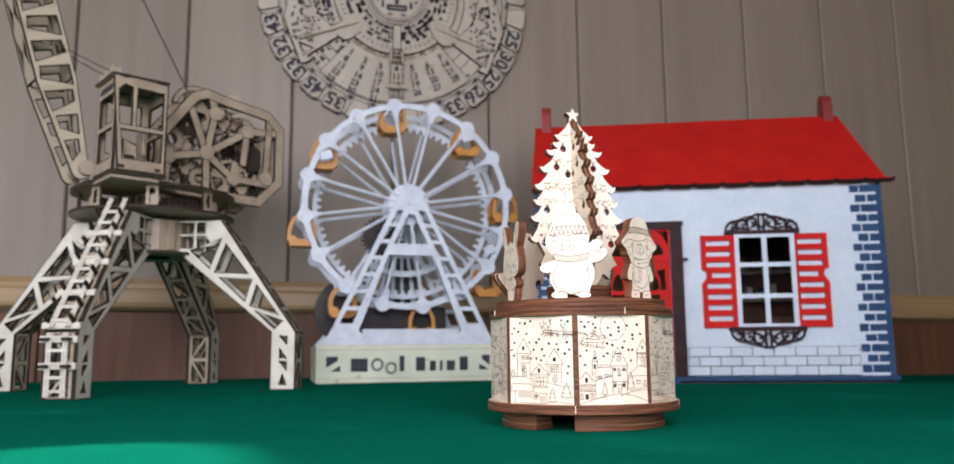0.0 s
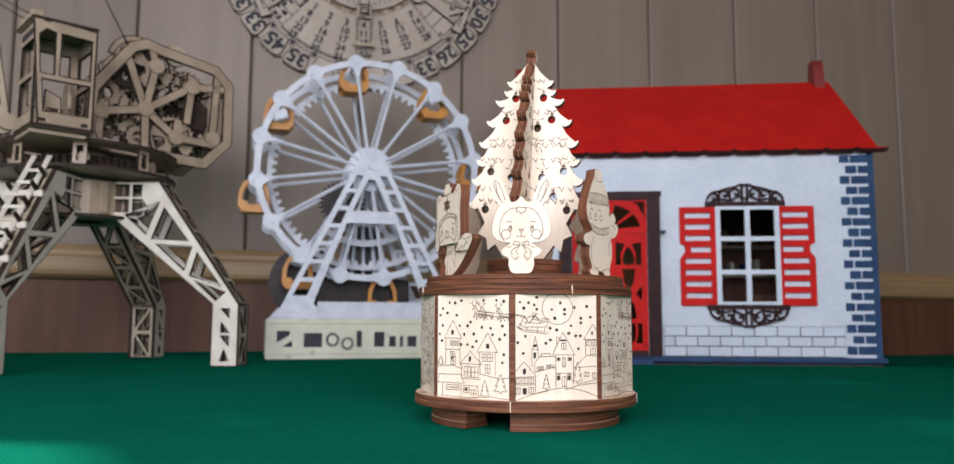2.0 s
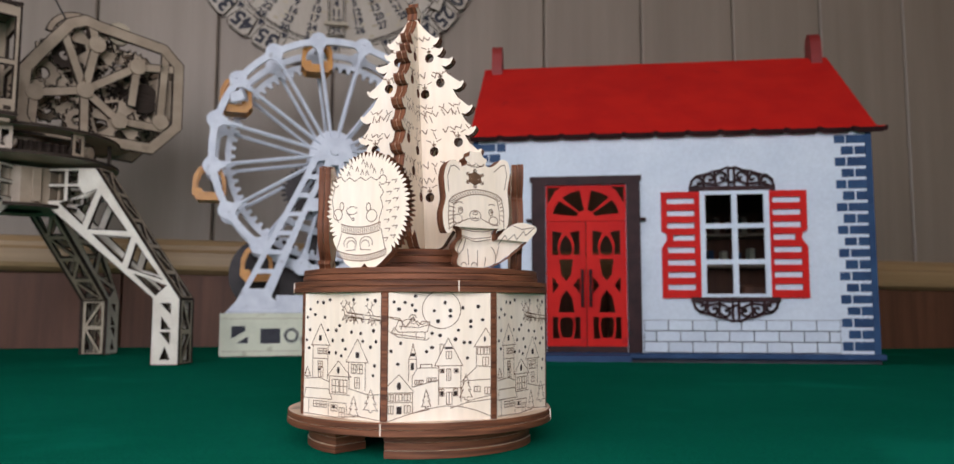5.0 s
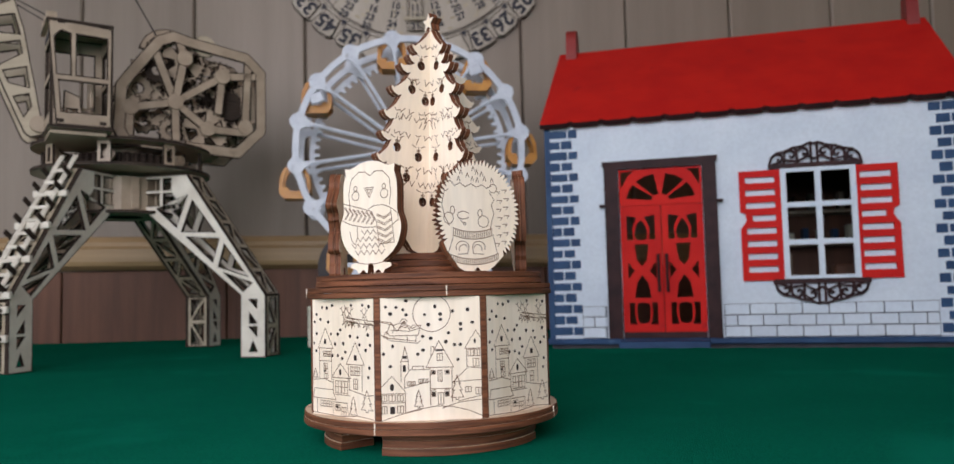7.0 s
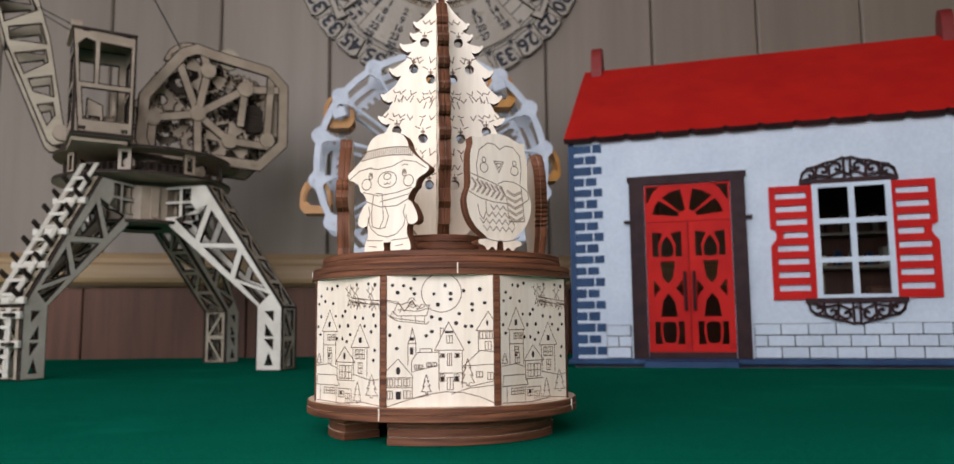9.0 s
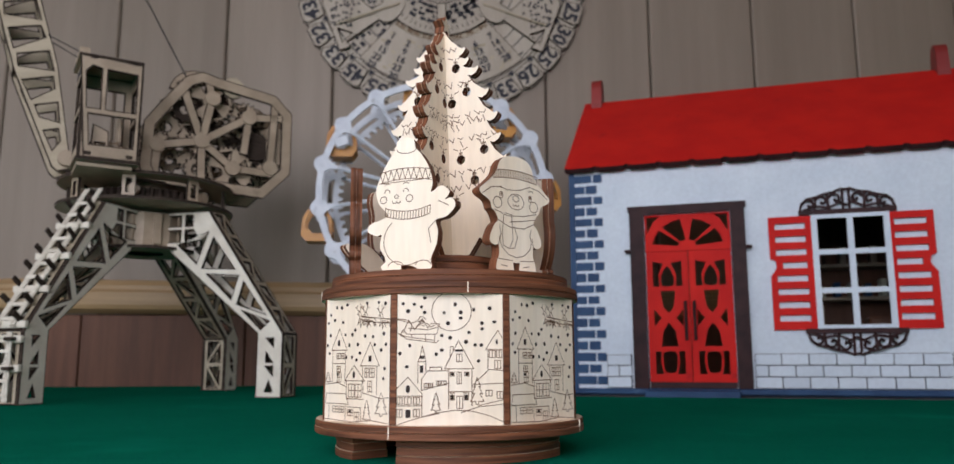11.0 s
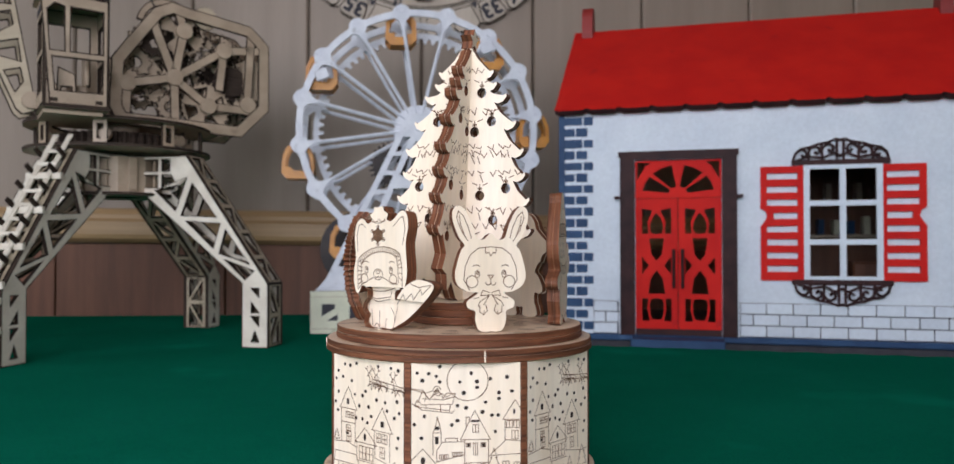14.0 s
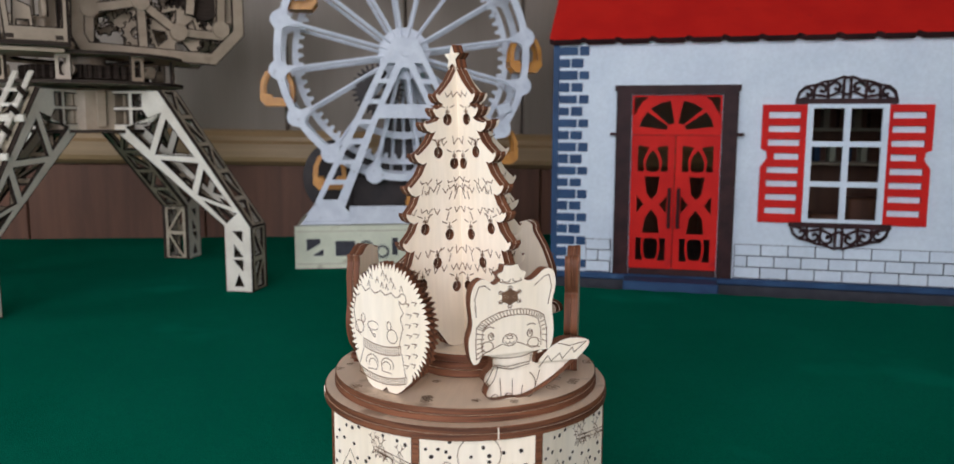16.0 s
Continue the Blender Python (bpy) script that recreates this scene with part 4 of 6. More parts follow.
# ---- the doll's house ----
HA = -19.0
HO = (0.1888, 0.5484)           # the foot of the front wall where its own u is 0
house = thing("dollhouse", "white wooden doll's house with red roof, red door and shutters", "dollhouse", pose(HO[0], HO[1], 0, 0, 0, HA))
HW0, HW1, HD, HE = -0.0435, 0.3765, 0.29, 0.240
WT = 0.005
DOOR = (0.0365, 0.1225, 0.012, 0.186)
WINDOW = (0.2005, 0.2695, 0.0635, 0.1775)
front = part("front_wall", plate([rect(HW0 + 0.006, 0.006, HW1 - 0.006, HE), rect(DOOR[0], DOOR[2], DOOR[1], DOOR[3]), rect(WINDOW[0], WINDOW[2], WINDOW[1], WINDOW[3])], WT, m=pose(0, WT / 2, 0) @ UP, mi=(0, 0)), WHITE, house, "white painted front wall")
RIDGE = 0.358
for name, x in (("side_wall", HW0), ("side_wall", HW1 - 0.006)):
    bm = plate([[(0, 0.006), (HD, 0.006), (HD, HE - 0.004), (HD / 2, RIDGE - 0.012), (0, HE - 0.004)]], 0.006, m=pose(x + 0.003, 0, 0, 0, 0, 90) @ UP, mi=(0, 0))
    part(name, bm, NAVY, house, "navy painted gable wall")
part("rear_wall", box(0.150, HW1 - 0.006, HD - 0.005, HD, 0.006, HE), DADO, house, "brown plywood rear wall")
# floor and ceiling carry the room's shade in their colour
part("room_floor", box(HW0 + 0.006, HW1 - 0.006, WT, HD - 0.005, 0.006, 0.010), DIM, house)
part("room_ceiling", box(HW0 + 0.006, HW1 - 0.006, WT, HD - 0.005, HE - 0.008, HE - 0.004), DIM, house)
for i, (x, w, z1) in enumerate(((0.188, 0.030, 0.095), (0.262, 0.034, 0.080), (0.224, 0.030, 0.062))):      # furniture in the room
    part("inner_cupboard", box(x, x + w, 0.10, 0.13, 0.010, z1, bevel=0.002), (BROWNED, DADO, DADO)[i], house)
for z in (0.108, 0.150):
    part("inner_shelf", box(0.19, 0.33, HD - 0.045, HD - 0.006, z, z + 0.004, bevel=0.0006), AGED, house)
rnd = random.Random(6)
for i in range(14):
    x, z = 0.195 + 0.009 * i, (0.112, 0.154)[i % 2]
    part("inner_book", box(x, x + 0.007, HD - 0.035, HD - 0.012, z, z + 0.014 + 0.012 * rnd.random(), bevel=0.0006), (CREAM, DADO, NAVY, BROWNED)[i % 4], house)
part("base_board", box(HW0 - 0.004, HW1 + 0.004, -0.006, HD + 0.004, 0.0, 0.006, bevel=0.001), NAVY, house, "navy painted base board")
# support block; its black stands in for the shadow below the house
part("plinth", box(HW0 + 0.002, HW1 + 0.001, 0.0, HD - 0.004, -0.0139, 0.0, bevel=0.0005), INK, house, "recessed plinth, black for the shade under the house")
part("threshold", box(DOOR[0] + 0.0005, DOOR[1] - 0.0005, -0.0040, -0.0005, 0.0062, 0.0125, bevel=0.0004), MAROON, house, "dark door sill")
part("step", box(0.034, 0.124, -0.036, -0.0062, -0.0115, 0.005, bevel=0.001), NAVY, house, "navy painted doorstep")
# roof: two sloped boards with a cut wavy eave
SL = math.atan2(RIDGE - HE, HD / 2 + 0.004)
LEN = math.hypot(RIDGE - HE, HD / 2 + 0.004) + 0.006
for sgn, name in ((1, "roof_front"), (-1, "roof_rear")):
    edge = [(HW0 - 0.003, LEN), (HW0 - 0.003, 0.0)]
    x = HW0
    step = 0.0336
    k = 0
    while x < HW1 - 0.004:
        edge += [(x + 0.002, -0.0025), (x + step * 0.8, -0.0022), (x + step * 0.86, 0.0008), (x + step * 0.94, 0.0008)]
        x += step
        k += 1
    edge += [(HW1 + 0.003, 0.0), (HW1 + 0.003, LEN)]
    tilt = pose(0, -0.006, HE - 0.003, math.degrees(SL)) if sgn > 0 else pose(HW0 + HW1, HD + 0.006, HE - 0.003, 0, 0, 180) @ pose(0, 0, 0, math.degrees(SL))
    part(name, plate([edge], 0.006, z0=0.0, m=tilt, mi=(0, 1)), (RED, MAROON), house, "glossy red painted roof board")
for x in (-0.034, 0.3605):
    out = smooth([(-0.013, -0.02), (0.013, -0.02), (0.013, 0.012), (0.009, 0.026), (0, 0.031), (-0.009, 0.026), (-0.013, 0.012)], 3)
    part("chimney", plate([out], 0.013, m=pose(x + 0.004, HD / 2, RIDGE + 0.004, 0, 0, 90) @ UP, mi=(0, 0)), DULLRED, house, "dull red rounded chimney board")
# door case
bm = plate([[(0.0212, 0.006), (0.0360, 0.006), (0.0360, 0.1865), (0.1230, 0.1865), (0.1230, 0.006), (0.1372, 0.006), (0.1372, 0.1890), (0.1390, 0.1900), (0.1390, 0.1955), (0.0194, 0.1955), (0.0194, 0.1900), (0.0212, 0.1890)]], 0.006, m=pose(0, -0.003, 0) @ UP, mi=(0, 0))
case = part("door_case", bm, MAROON, house, "dark brown door surround")
for x0, x1 in ((0.0155, 0.0213), (0.1371, 0.1430)):
    part("bracket", box(x0, x1, -0.010, -0.001, 0.1462, 0.1492, bevel=0.0006), MAROON, case)
cx = (DOOR[0] + DOOR[1]) / 2
top = [(DOOR[0], 0.147), (DOOR[1], 0.147), (DOOR[1], 0.186), (DOOR[0], 0.186)]
hl = []
for a0, a1 in ((8, 38), (46, 80), (100, 134), (142, 172)):      # the panes of the fanlight
    hl.append([(cx + 0.036 * math.cos(radians(a)), 0.151 + 0.030 * math.sin(radians(a))) for a in (a0, (a0 + a1) / 2, a1)] + [(cx + 0.010 * math.cos(radians(a)), 0.151 + 0.008 * math.sin(radians(a))) for a in (a1, a0)])
hl += [[(DOOR[0] + 0.002, 0.166), (DOOR[0] + 0.010, 0.180), (DOOR[0] + 0.016, 0.184), (DOOR[0] + 0.002, 0.184)], [(DOOR[1] - 0.002, 0.166), (DOOR[1] - 0.002, 0.184), (DOOR[1] - 0.016, 0.184), (DOOR[1] - 0.010, 0.180)]]
part("fanlight", plate([top] + hl, 0.003, m=pose(0, 0.0005, 0) @ UP, mi=(0, 0)), RED, house, "red fan-shaped door light")
leafw = (DOOR[1] - DOOR[0]) / 2 - 0.0006


def door_leaf():
    h0, h1 = 0.0, 0.134
    w = leafw
    hs = []
    fx0, fx1 = 0.0065, w - 0.0065
    mid = w / 2
    hs.append([(fx0, 0.124), (fx0, 0.098), (mid - 0.008, 0.098), (mid - 0.009, 0.110), (mid - 0.004, 0.122)])
    hs.append([(fx1, 0.124), (mid + 0.004, 0.122), (mid + 0.009, 0.110), (mid + 0.008, 0.098), (fx1, 0.098)])
    hs.append(smooth([(mid - 0.0055, 0.0985), (mid + 0.0055, 0.0985), (mid + 0.0062, 0.109), (mid, 0.119), (mid - 0.0062, 0.109)], 2))
    hs.append([(mid - 0.0075, 0.093), (mid + 0.0075, 0.093), (mid + 0.005, 0.076), (mid, 0.070), (mid - 0.005, 0.076)])
    hs.append([(fx0, 0.074), (fx0 + 0.007, 0.065), (fx0, 0.056)])
    hs.append([(fx1, 0.074), (fx1, 0.056), (fx1 - 0.007, 0.065)])
    hs.append([(mid, 0.060), (mid + 0.006, 0.052), (mid + 0.0085, 0.036), (mid - 0.0085, 0.036), (mid - 0.006, 0.052)])
    hs.append([(fx0, 0.031), (fx0, 0.008), (mid - 0.007, 0.008), (mid - 0.0095, 0.020), (mid - 0.0085, 0.031)])
    hs.append([(fx1, 0.031), (mid + 0.0085, 0.031), (mid + 0.0095, 0.020), (mid + 0.007, 0.008), (fx1, 0.008)])
    hs.append(smooth([(mid - 0.005, 0.010), (mid + 0.005, 0.010), (mid + 0.007, 0.020), (mid + 0.006, 0.030), (mid - 0.006, 0.030), (mid - 0.007, 0.020)], 2))
    return plate([rect(0, h0, w, h1)] + hs, 0.0036, m=UP, mi=(0, 0))


for i, x in enumerate((DOOR[0] + 0.0002, cx + 0.0004)):
    leaf = part("door", door_leaf(), RED, house, "red fretwork door leaf", pose(x, 0.0005, 0.0125))
    hx = leafw - 0.004 if i == 0 else 0.004
    bm = rod((hx, -0.006, 0.042), (hx, -0.006, 0.082), 0.0016)
    rod((hx, -0.006, 0.045), (hx, 0, 0.045), 0.0012, bm)
    rod((hx, -0.006, 0.079), (hx, 0, 0.079), 0.0012, bm)
    part("handle", bm, MAROON, leaf, "dark red door handle")
# window
WX0, WX1, WZ0, WZ1 = WINDOW
mw = (WX1 - WX0) / 2
panes = []
for i in range(2):
    for j in range(3):
        ph = (WZ1 - WZ0) / 3
        panes.append(rect(WX0 + i * mw + (0.0045 if i == 0 else 0.0028), WZ0 + j * ph + (0.0045 if j == 0 else 0.0026), WX0 + (i + 1) * mw - (0.0045 if i else 0.0028), WZ0 + (j + 1) * ph - (0.0045 if j == 2 else 0.0026)))
window = part("window", plate([rect(WX0 - 0.001, WZ0 - 0.001, WX1 + 0.001, WZ1 + 0.001)] + panes, 0.004, m=pose(0, -0.0025, 0) @ UP, mi=(0, 0)), WHITE, house, "white six-pane window frame")
for sx, flip in ((0.1595, 1), (0.3085, -1)):
    w = 0.0405
    y0, y1 = 0.0635, 0.1765
    out = [(0, y0), (w, y0), (w, y1), (0, y1), (0, 0.1345), (0.005, 0.132), (0.006, 0.126), (0.004, 0.1225), (0.0, 0.117)]
    slots = [rect(0.006 + (0.006 if j in (4,) else 0), y0 + 0.0085 + j * 0.0131, w - 0.006, y0 + 0.0145 + j * 0.0131) for j in range(8)]
    if flip < 0:
        out = [(-x, y) for x, y in reversed(out)]
        slots = [[(-x, y) for x, y in reversed(s)] for s in slots]
    part("shutter", plate([out] + slots, 0.0035, m=pose(sx, -0.0022, 0) @ UP, mi=(0, 0)), RED, house, "red louvred shutter")


def scroll(cx, cy, r, turn, d):
    return [(cx + r * (1 - 0.1 * i) * math.cos(turn + d * i * 0.62), cy + r * (1 - 0.1 * i) * math.sin(turn + d * i * 0.62)) for i in range(10)]


def thick(polys, w, t, bm):
    for poly in polys:
        for (x0, y0), (x1, y1) in zip(poly, poly[1:]):
            a = math.atan2(y1 - y0, x1 - x0)
            d = math.hypot(x1 - x0, y1 - y0)
            box(-w / 3, d + w / 3, -w / 2, w / 2, -t / 2, t / 2, bm, m=Matrix.Translation((x0, y0, 0)) @ Matrix.Rotation(a, 4, "Z"))
    return bm


for name, x0, x1, z, up in (("crown_ornament", 0.1885, 0.2775, 0.1795, 1), ("sill_ornament", 0.1885, 0.2790, 0.0620, -1)):
    bm = box(x0, x1, -0.0025, 0.0025, -0.0015, 0.0015, bevel=0.0004)
    mid = (x0 + x1) / 2
    polys = []
    for s in (1, -1):
        polys += [[(mid + s * u, up * v) for u, v in shift(scroll(0, 0, 0.0062, 0.3, 1), px, py)] for px, py in ((0.034, 0.0075), (0.022, 0.0105), (0.0095, 0.0125))]
        polys.append([(mid + s * u, up * v) for u, v in ((0.043, 0.002), (0.041, 0.009), (0.036, 0.0135), (0.028, 0.0150), (0.020, 0.0180), (0.011, 0.0195), (0.004, 0.0225), (0, 0.0215))])
        polys.append([(mid + s * u, up * v) for u, v in ((0.040, 0.002), (0.028, 0.006), (0.016, 0.004), (0.006, 0.009), (0, 0.006))])
        polys.append([(mid + s * u, up * v) for u, v in ((0.016, 0.002), (0.017, 0.017))])
        polys.append([(mid + s * u, up * v) for u, v in ((0.029, 0.002), (0.028, 0.014))])
        polys.append([(mid + s * u, up * v) for u, v in ((0.003, 0.002), (0.003, 0.020))])
    thick(polys, 0.0022, 0.0028, bm)
    part(name, bm, MAROON, house, "dark brown scrolled ornament", pose(0, -0.0035, z) @ UP)
# corner stones and the brick course, one piece each
for x0, x1, side in ((HW0 + 0.006, -0.007, 0), (0.3395, HW1 - 0.006, 1)):
    part("corner_strip", box(HW0 if side == 0 else HW1 - 0.0062, HW0 + 0.0062 if side == 0 else HW1, -0.0012, 0.0, 0.006, HE - 0.002), NAVY, house)
    rows = 19
    ch = (HE - 0.012) / rows
    rnd = random.Random(3 + side)
    for j in range(rows):
        z0 = 0.008 + j * ch
        long = j % 2 == 0
        w = x1 - x0
        spans = [(0.0, 0.62), (0.655, 1.0)] if long else [(0.0, 0.36), (0.395, 0.80)]
        if side == 1:
            spans = [(1 - b, 1 - a) for a, b in spans]
        for a, b in spans:
            jx, jz = 0.0005 * rnd.random(), 0.0007 * rnd.random()
            part("stone", box(x0 + a * w + jx, x0 + b * w - jx, -0.0012, 0.0005, z0 + 0.0014 + jz, z0 + ch - 0.0013 - jz, bevel=0.0004), NAVY, front)
part("brick_joint", box(0.0 - 0.007, 0.0190, -0.0004, 0.001, 0.0062, 0.0405), INK, front)
part("brick_joint", box(0.1395, 0.338, -0.0004, 0.001, 0.0062, 0.0405), INK, front)
for j in range(3):
    z0 = 0.0066 + j * 0.0113
    for xa, xb in ((-0.007, 0.0190), (0.1395, 0.338)):
        x = xa - (0.0125 if j % 2 else 0)
        while x < xb:
            a, b = max(x, xa), min(x + 0.0250, xb)
            if b - a > 0.003:
                part("brick", box(a + 0.0005, b - 0.0005, -0.0011, 0.0005, z0 + 0.0005, z0 + 0.0108, bevel=0.0003), WHITE, front)
            x += 0.0250

# ---- the observation wheel ----
wheel = thing("observation_wheel", "silver-white plywood observation wheel with amber cabins on a cream base", "model wheel", pose(-0.1222, 0.6130, 0, 0, 0, 3))
BW, BH, BDP = 0.235, 0.0475, 0.112
base = part("base", box(0.0005, BW - 0.0005, 0.001, BDP, 0, BH - 0.001, bevel=0.002), CREAM, wheel, "worn cream painted plinth")
face = part("name_plate", plate([rect(0, 0.001, BW, BH)], 0.003, m=pose(0, -0.001, 0) @ UP, mi=(0, 0)), CREAM, wheel, "cream plate with dark lettering bars and two gears")
bm = bmesh.new()
y0, y1 = 0.0145, 0.0335
# one plain bar for each letter
for x, w, tall in ((0.0430, 0.0210, 0.86), (0.1040, 0.0062, 1.0), (0.1250, 0.0120, 0.92), (0.1430, 0.0080, 0.66), (0.1560, 0.0036, 0.66), (0.1650, 0.0110, 0.66), (0.1820, 0.0110, 0.92)):
    patch(rect(x, y0, x + w, y0 + (y1 - y0) * tall), bm)
plate([gear(0.0088, 18, 0.0018, 0.0760, 0.0230), circle(0.0052, 24, 0.0760, 0.0230)], 0.0004, bm, mi=(0, 0))
plate([gear(0.0082, 18, 0.0018, 0.0935, 0.0185), circle(0.0049, 24, 0.0935, 0.0185)], 0.0004, bm, mi=(0, 0))
patch([(0.0125, 0.0335), (0.0270, 0.0335), (0.0270, 0.0285), (0.0125, 0.0200)], bm)
patch([(0.0180, 0.0150), (0.0300, 0.0150), (0.0300, 0.0225)], bm)
patch([(BW - 0.0125, 0.0335), (BW - 0.0230, 0.0335), (BW - 0.0230, 0.0285), (BW - 0.0125, 0.0200)], bm)
patch([(BW - 0.0130, 0.0150), (BW - 0.0270, 0.0150), (BW - 0.0270, 0.0225)], bm)
bmesh.ops.transform(bm, matrix=pose(0, -0.0027, 0) @ UP, verts=bm.verts)
part("lettering", bm, INK, face, "dark bars and gear outlines")
part("seam", box(0.002, BW - 0.002, -0.0030, -0.0024, BH - 0.0062, BH - 0.0056), AGED, face)
part("seam", box(0.002, BW - 0.002, -0.0030, -0.0024, 0.0060, 0.0066), AGED, face)
CX, CZ, WR = 0.1205, 0.2335, 0.1400


def leg_holes(s):
    """Slots down one leg of the A-frame."""
    out = []
    for i in range(7):
        f0, f1 = 0.06 + i * 0.128, 0.06 + i * 0.128 + 0.098
        q = []
        for f, side in ((f0, 0), (f1, 0), (f1, 1), (f0, 1)):
            xo, xi = 0.016 + (0.103 - 0.016) * f, 0.003 + (0.0745 - 0.003) * f
            z = 0.232 - (0.232 - 0.062) * f
            x = xi + (xo - xi) * (0.20 if side == 0 else 0.80)
            q.append((CX + s * x, z))
        out.append(q)
    return out


A_OUT = [(CX - 0.116, BH), (CX - 0.104, BH + 0.014), (CX - 0.017, 0.240), (CX - 0.012, 0.249), (CX + 0.012, 0.249), (CX + 0.017, 0.240), (CX + 0.104, BH + 0.014), (CX + 0.116, BH), (CX + 0.0585, BH), (CX + 0.0600, BH + 0.012), (CX + 0.0670, BH + 0.018), (CX + 0.0290, 0.163), (CX - 0.0290, 0.163), (CX - 0.0670, BH + 0.018), (CX - 0.0600, BH + 0.012), (CX - 0.0585, BH)]
A_HOLES = leg_holes(1) + leg_holes(-1) + [[(CX - 0.0225, 0.178), (CX + 0.0225, 0.178), (CX + 0.004, 0.217), (CX - 0.004, 0.217)]]
for y in (0.010, 0.102):
    fr = part("a_frame", plate([A_OUT] + A_HOLES, 0.004, m=pose(0, y, 0) @ UP, mi=(0, 0)), SILVER, wheel, "silver-white slotted support frame")
    part("bolt", rod((CX, y - 0.005, CZ), (CX, y + 0.004, CZ), 0.005, n=16), SILVER, fr)
part("cross_board", box(CX - 0.062, CX + 0.062, 0.008, 0.012, BH, BH + 0.020, bevel=0.0008), SILVER, wheel, "silver-white cross board")
part("axle", rod((CX, 0.008, CZ), (CX, 0.104, CZ), 0.0045, n=16), SILVER, wheel)
NODES = [98.2 + 22.5 * i for i in range(16)]


def rim_loops():
    out = []
    for i in range(160):
        a = 98.2 + 360 * i / 160
        near = min(abs((a - n + 180) % 360 - 180) for n in NODES)
        bump = max(0.0, 1 - (near / 3.4) ** 2)
        out.append((CX + (WR + 0.0075 * math.sqrt(bump)) * math.cos(radians(a)), CZ + (WR + 0.0075 * math.sqrt(bump)) * math.sin(radians(a))))
    return out


def bay(i, r0=0.024, r1=None):
    """The opening between two spokes, rounded towards the rim."""
    r1 = r1 or WR - 0.0078
    a0, a1 = NODES[i], NODES[i] + 22.5
    w = 0.0019
    def at(r, a, off):
        return (CX + r * math.cos(radians(a)) - off * math.sin(radians(a)), CZ + r * math.sin(radians(a)) + off * math.cos(radians(a)))
    pts = [at(r0 + 0.004, a0, w), at(r1 - 0.016, a0, w), at(r1 - 0.005, a0 + 0.6, w + 0.001)]
    pts += [(CX + r1 * math.cos(radians(a)), CZ + r1 * math.sin(radians(a))) for a in (a0 + 3.8, a0 + 7, a0 + 11.25, a0 + 15.5, a0 + 18.7)]
    pts += [at(r1 - 0.005, a1 - 0.6, -w - 0.001), at(r1 - 0.016, a1, -w), at(r0 + 0.004, a1, -w)]
    return pts


FRONT, REAR = 0.028, 0.084
for y in (FRONT, REAR):
    bm = plate([rim_loops()] + [bay(i) for i in range(16)], 0.0035, m=pose(0, y, 0) @ UP, mi=(0, 0))
    rm = part("rim", bm, SILVER, wheel, "silver-white spoked rim")
    hub = lathe([(0.0046, -0.006), (0.014, -0.006), (0.016, -0.004), (0.016, 0.004), (0.014, 0.006), (0.0046, 0.006)], 24)
    part("hub", hub, SILVER, rm, at=pose(CX, y, CZ) @ UP)
    for n in NODES:
        part("rivet", rod((CX + WR * math.cos(radians(n)), y - 0.0028, CZ + WR * math.sin(radians(n))), (CX + WR * math.cos(radians(n)), y + 0.0028, CZ + WR * math.sin(radians(n))), 0.0022, n=10), SILVER, rm)
    for i in range(16):     # a raised rib along each spoke
        a = radians(NODES[i])
        x0, z0, x1, z1 = CX + 0.016 * math.cos(a), CZ + 0.016 * math.sin(a), CX + 0.121 * math.cos(a), CZ + 0.121 * math.sin(a)
        part("spoke_rib", rod((x0, y - 0.0022, z0), (x1, y - 0.0022, z1), 0.0013, n=6), SILVER, rm)
inner = [(CX + x, CZ + z) for x, z in gear(0.112, 72, -0.0055)]
part("ring_gear", plate([[(CX + x, CZ + z) for x, z in circle(0.124, 96)], inner], 0.004, m=pose(0, 0.072, 0) @ UP, mi=(0, 0)), SILVER, wheel, "silver-white ring with inward teeth")
for n in NODES[::2]:
    part("tie_bar", rod((CX + WR * math.cos(radians(n)), FRONT, CZ + WR * math.sin(radians(n))), (CX + WR * math.cos(radians(n)), REAR, CZ + WR * math.sin(radians(n))), 0.0018, n=8), SILVER, wheel)


def cabin():
    out = [(-0.0125, -0.036), (0.0125, -0.036), (0.0185, -0.029), (0.0175, -0.010), (0.0125, 0.001), (0.006, 0.004), (0.006, 0.0), (0.0095, -0.003), (0.0132, -0.012), (0.0138, -0.0225), (0.0075, -0.0225), (0.0065, -0.0265), (-0.0065, -0.0265), (-0.0075, -0.0225), (-0.0138, -0.0225), (-0.0132, -0.012), (-0.0095, -0.003), (-0.006, 0.0), (-0.006, 0.004), (-0.0125, 0.001), (-0.0175, -0.010), (-0.0185, -0.029)]
    bm = bmesh.new()
    for y in (-0.012, 0.012):
        plate([out], 0.0028, bm, m=None, z0=y - 0.0014, mi=(0, 0))
    box(-0.0125, 0.0125, -0.036, -0.0335, -0.0105, 0.0105, bm)
    for x in (-0.0185, 0.0150):
        box(x, x + 0.0035, -0.0295, -0.0235, -0.0105, 0.0105, bm)
    bmesh.ops.transform(bm, matrix=UP, verts=bm.verts)
    return mesh_of("cabin", bm, ORANGE)


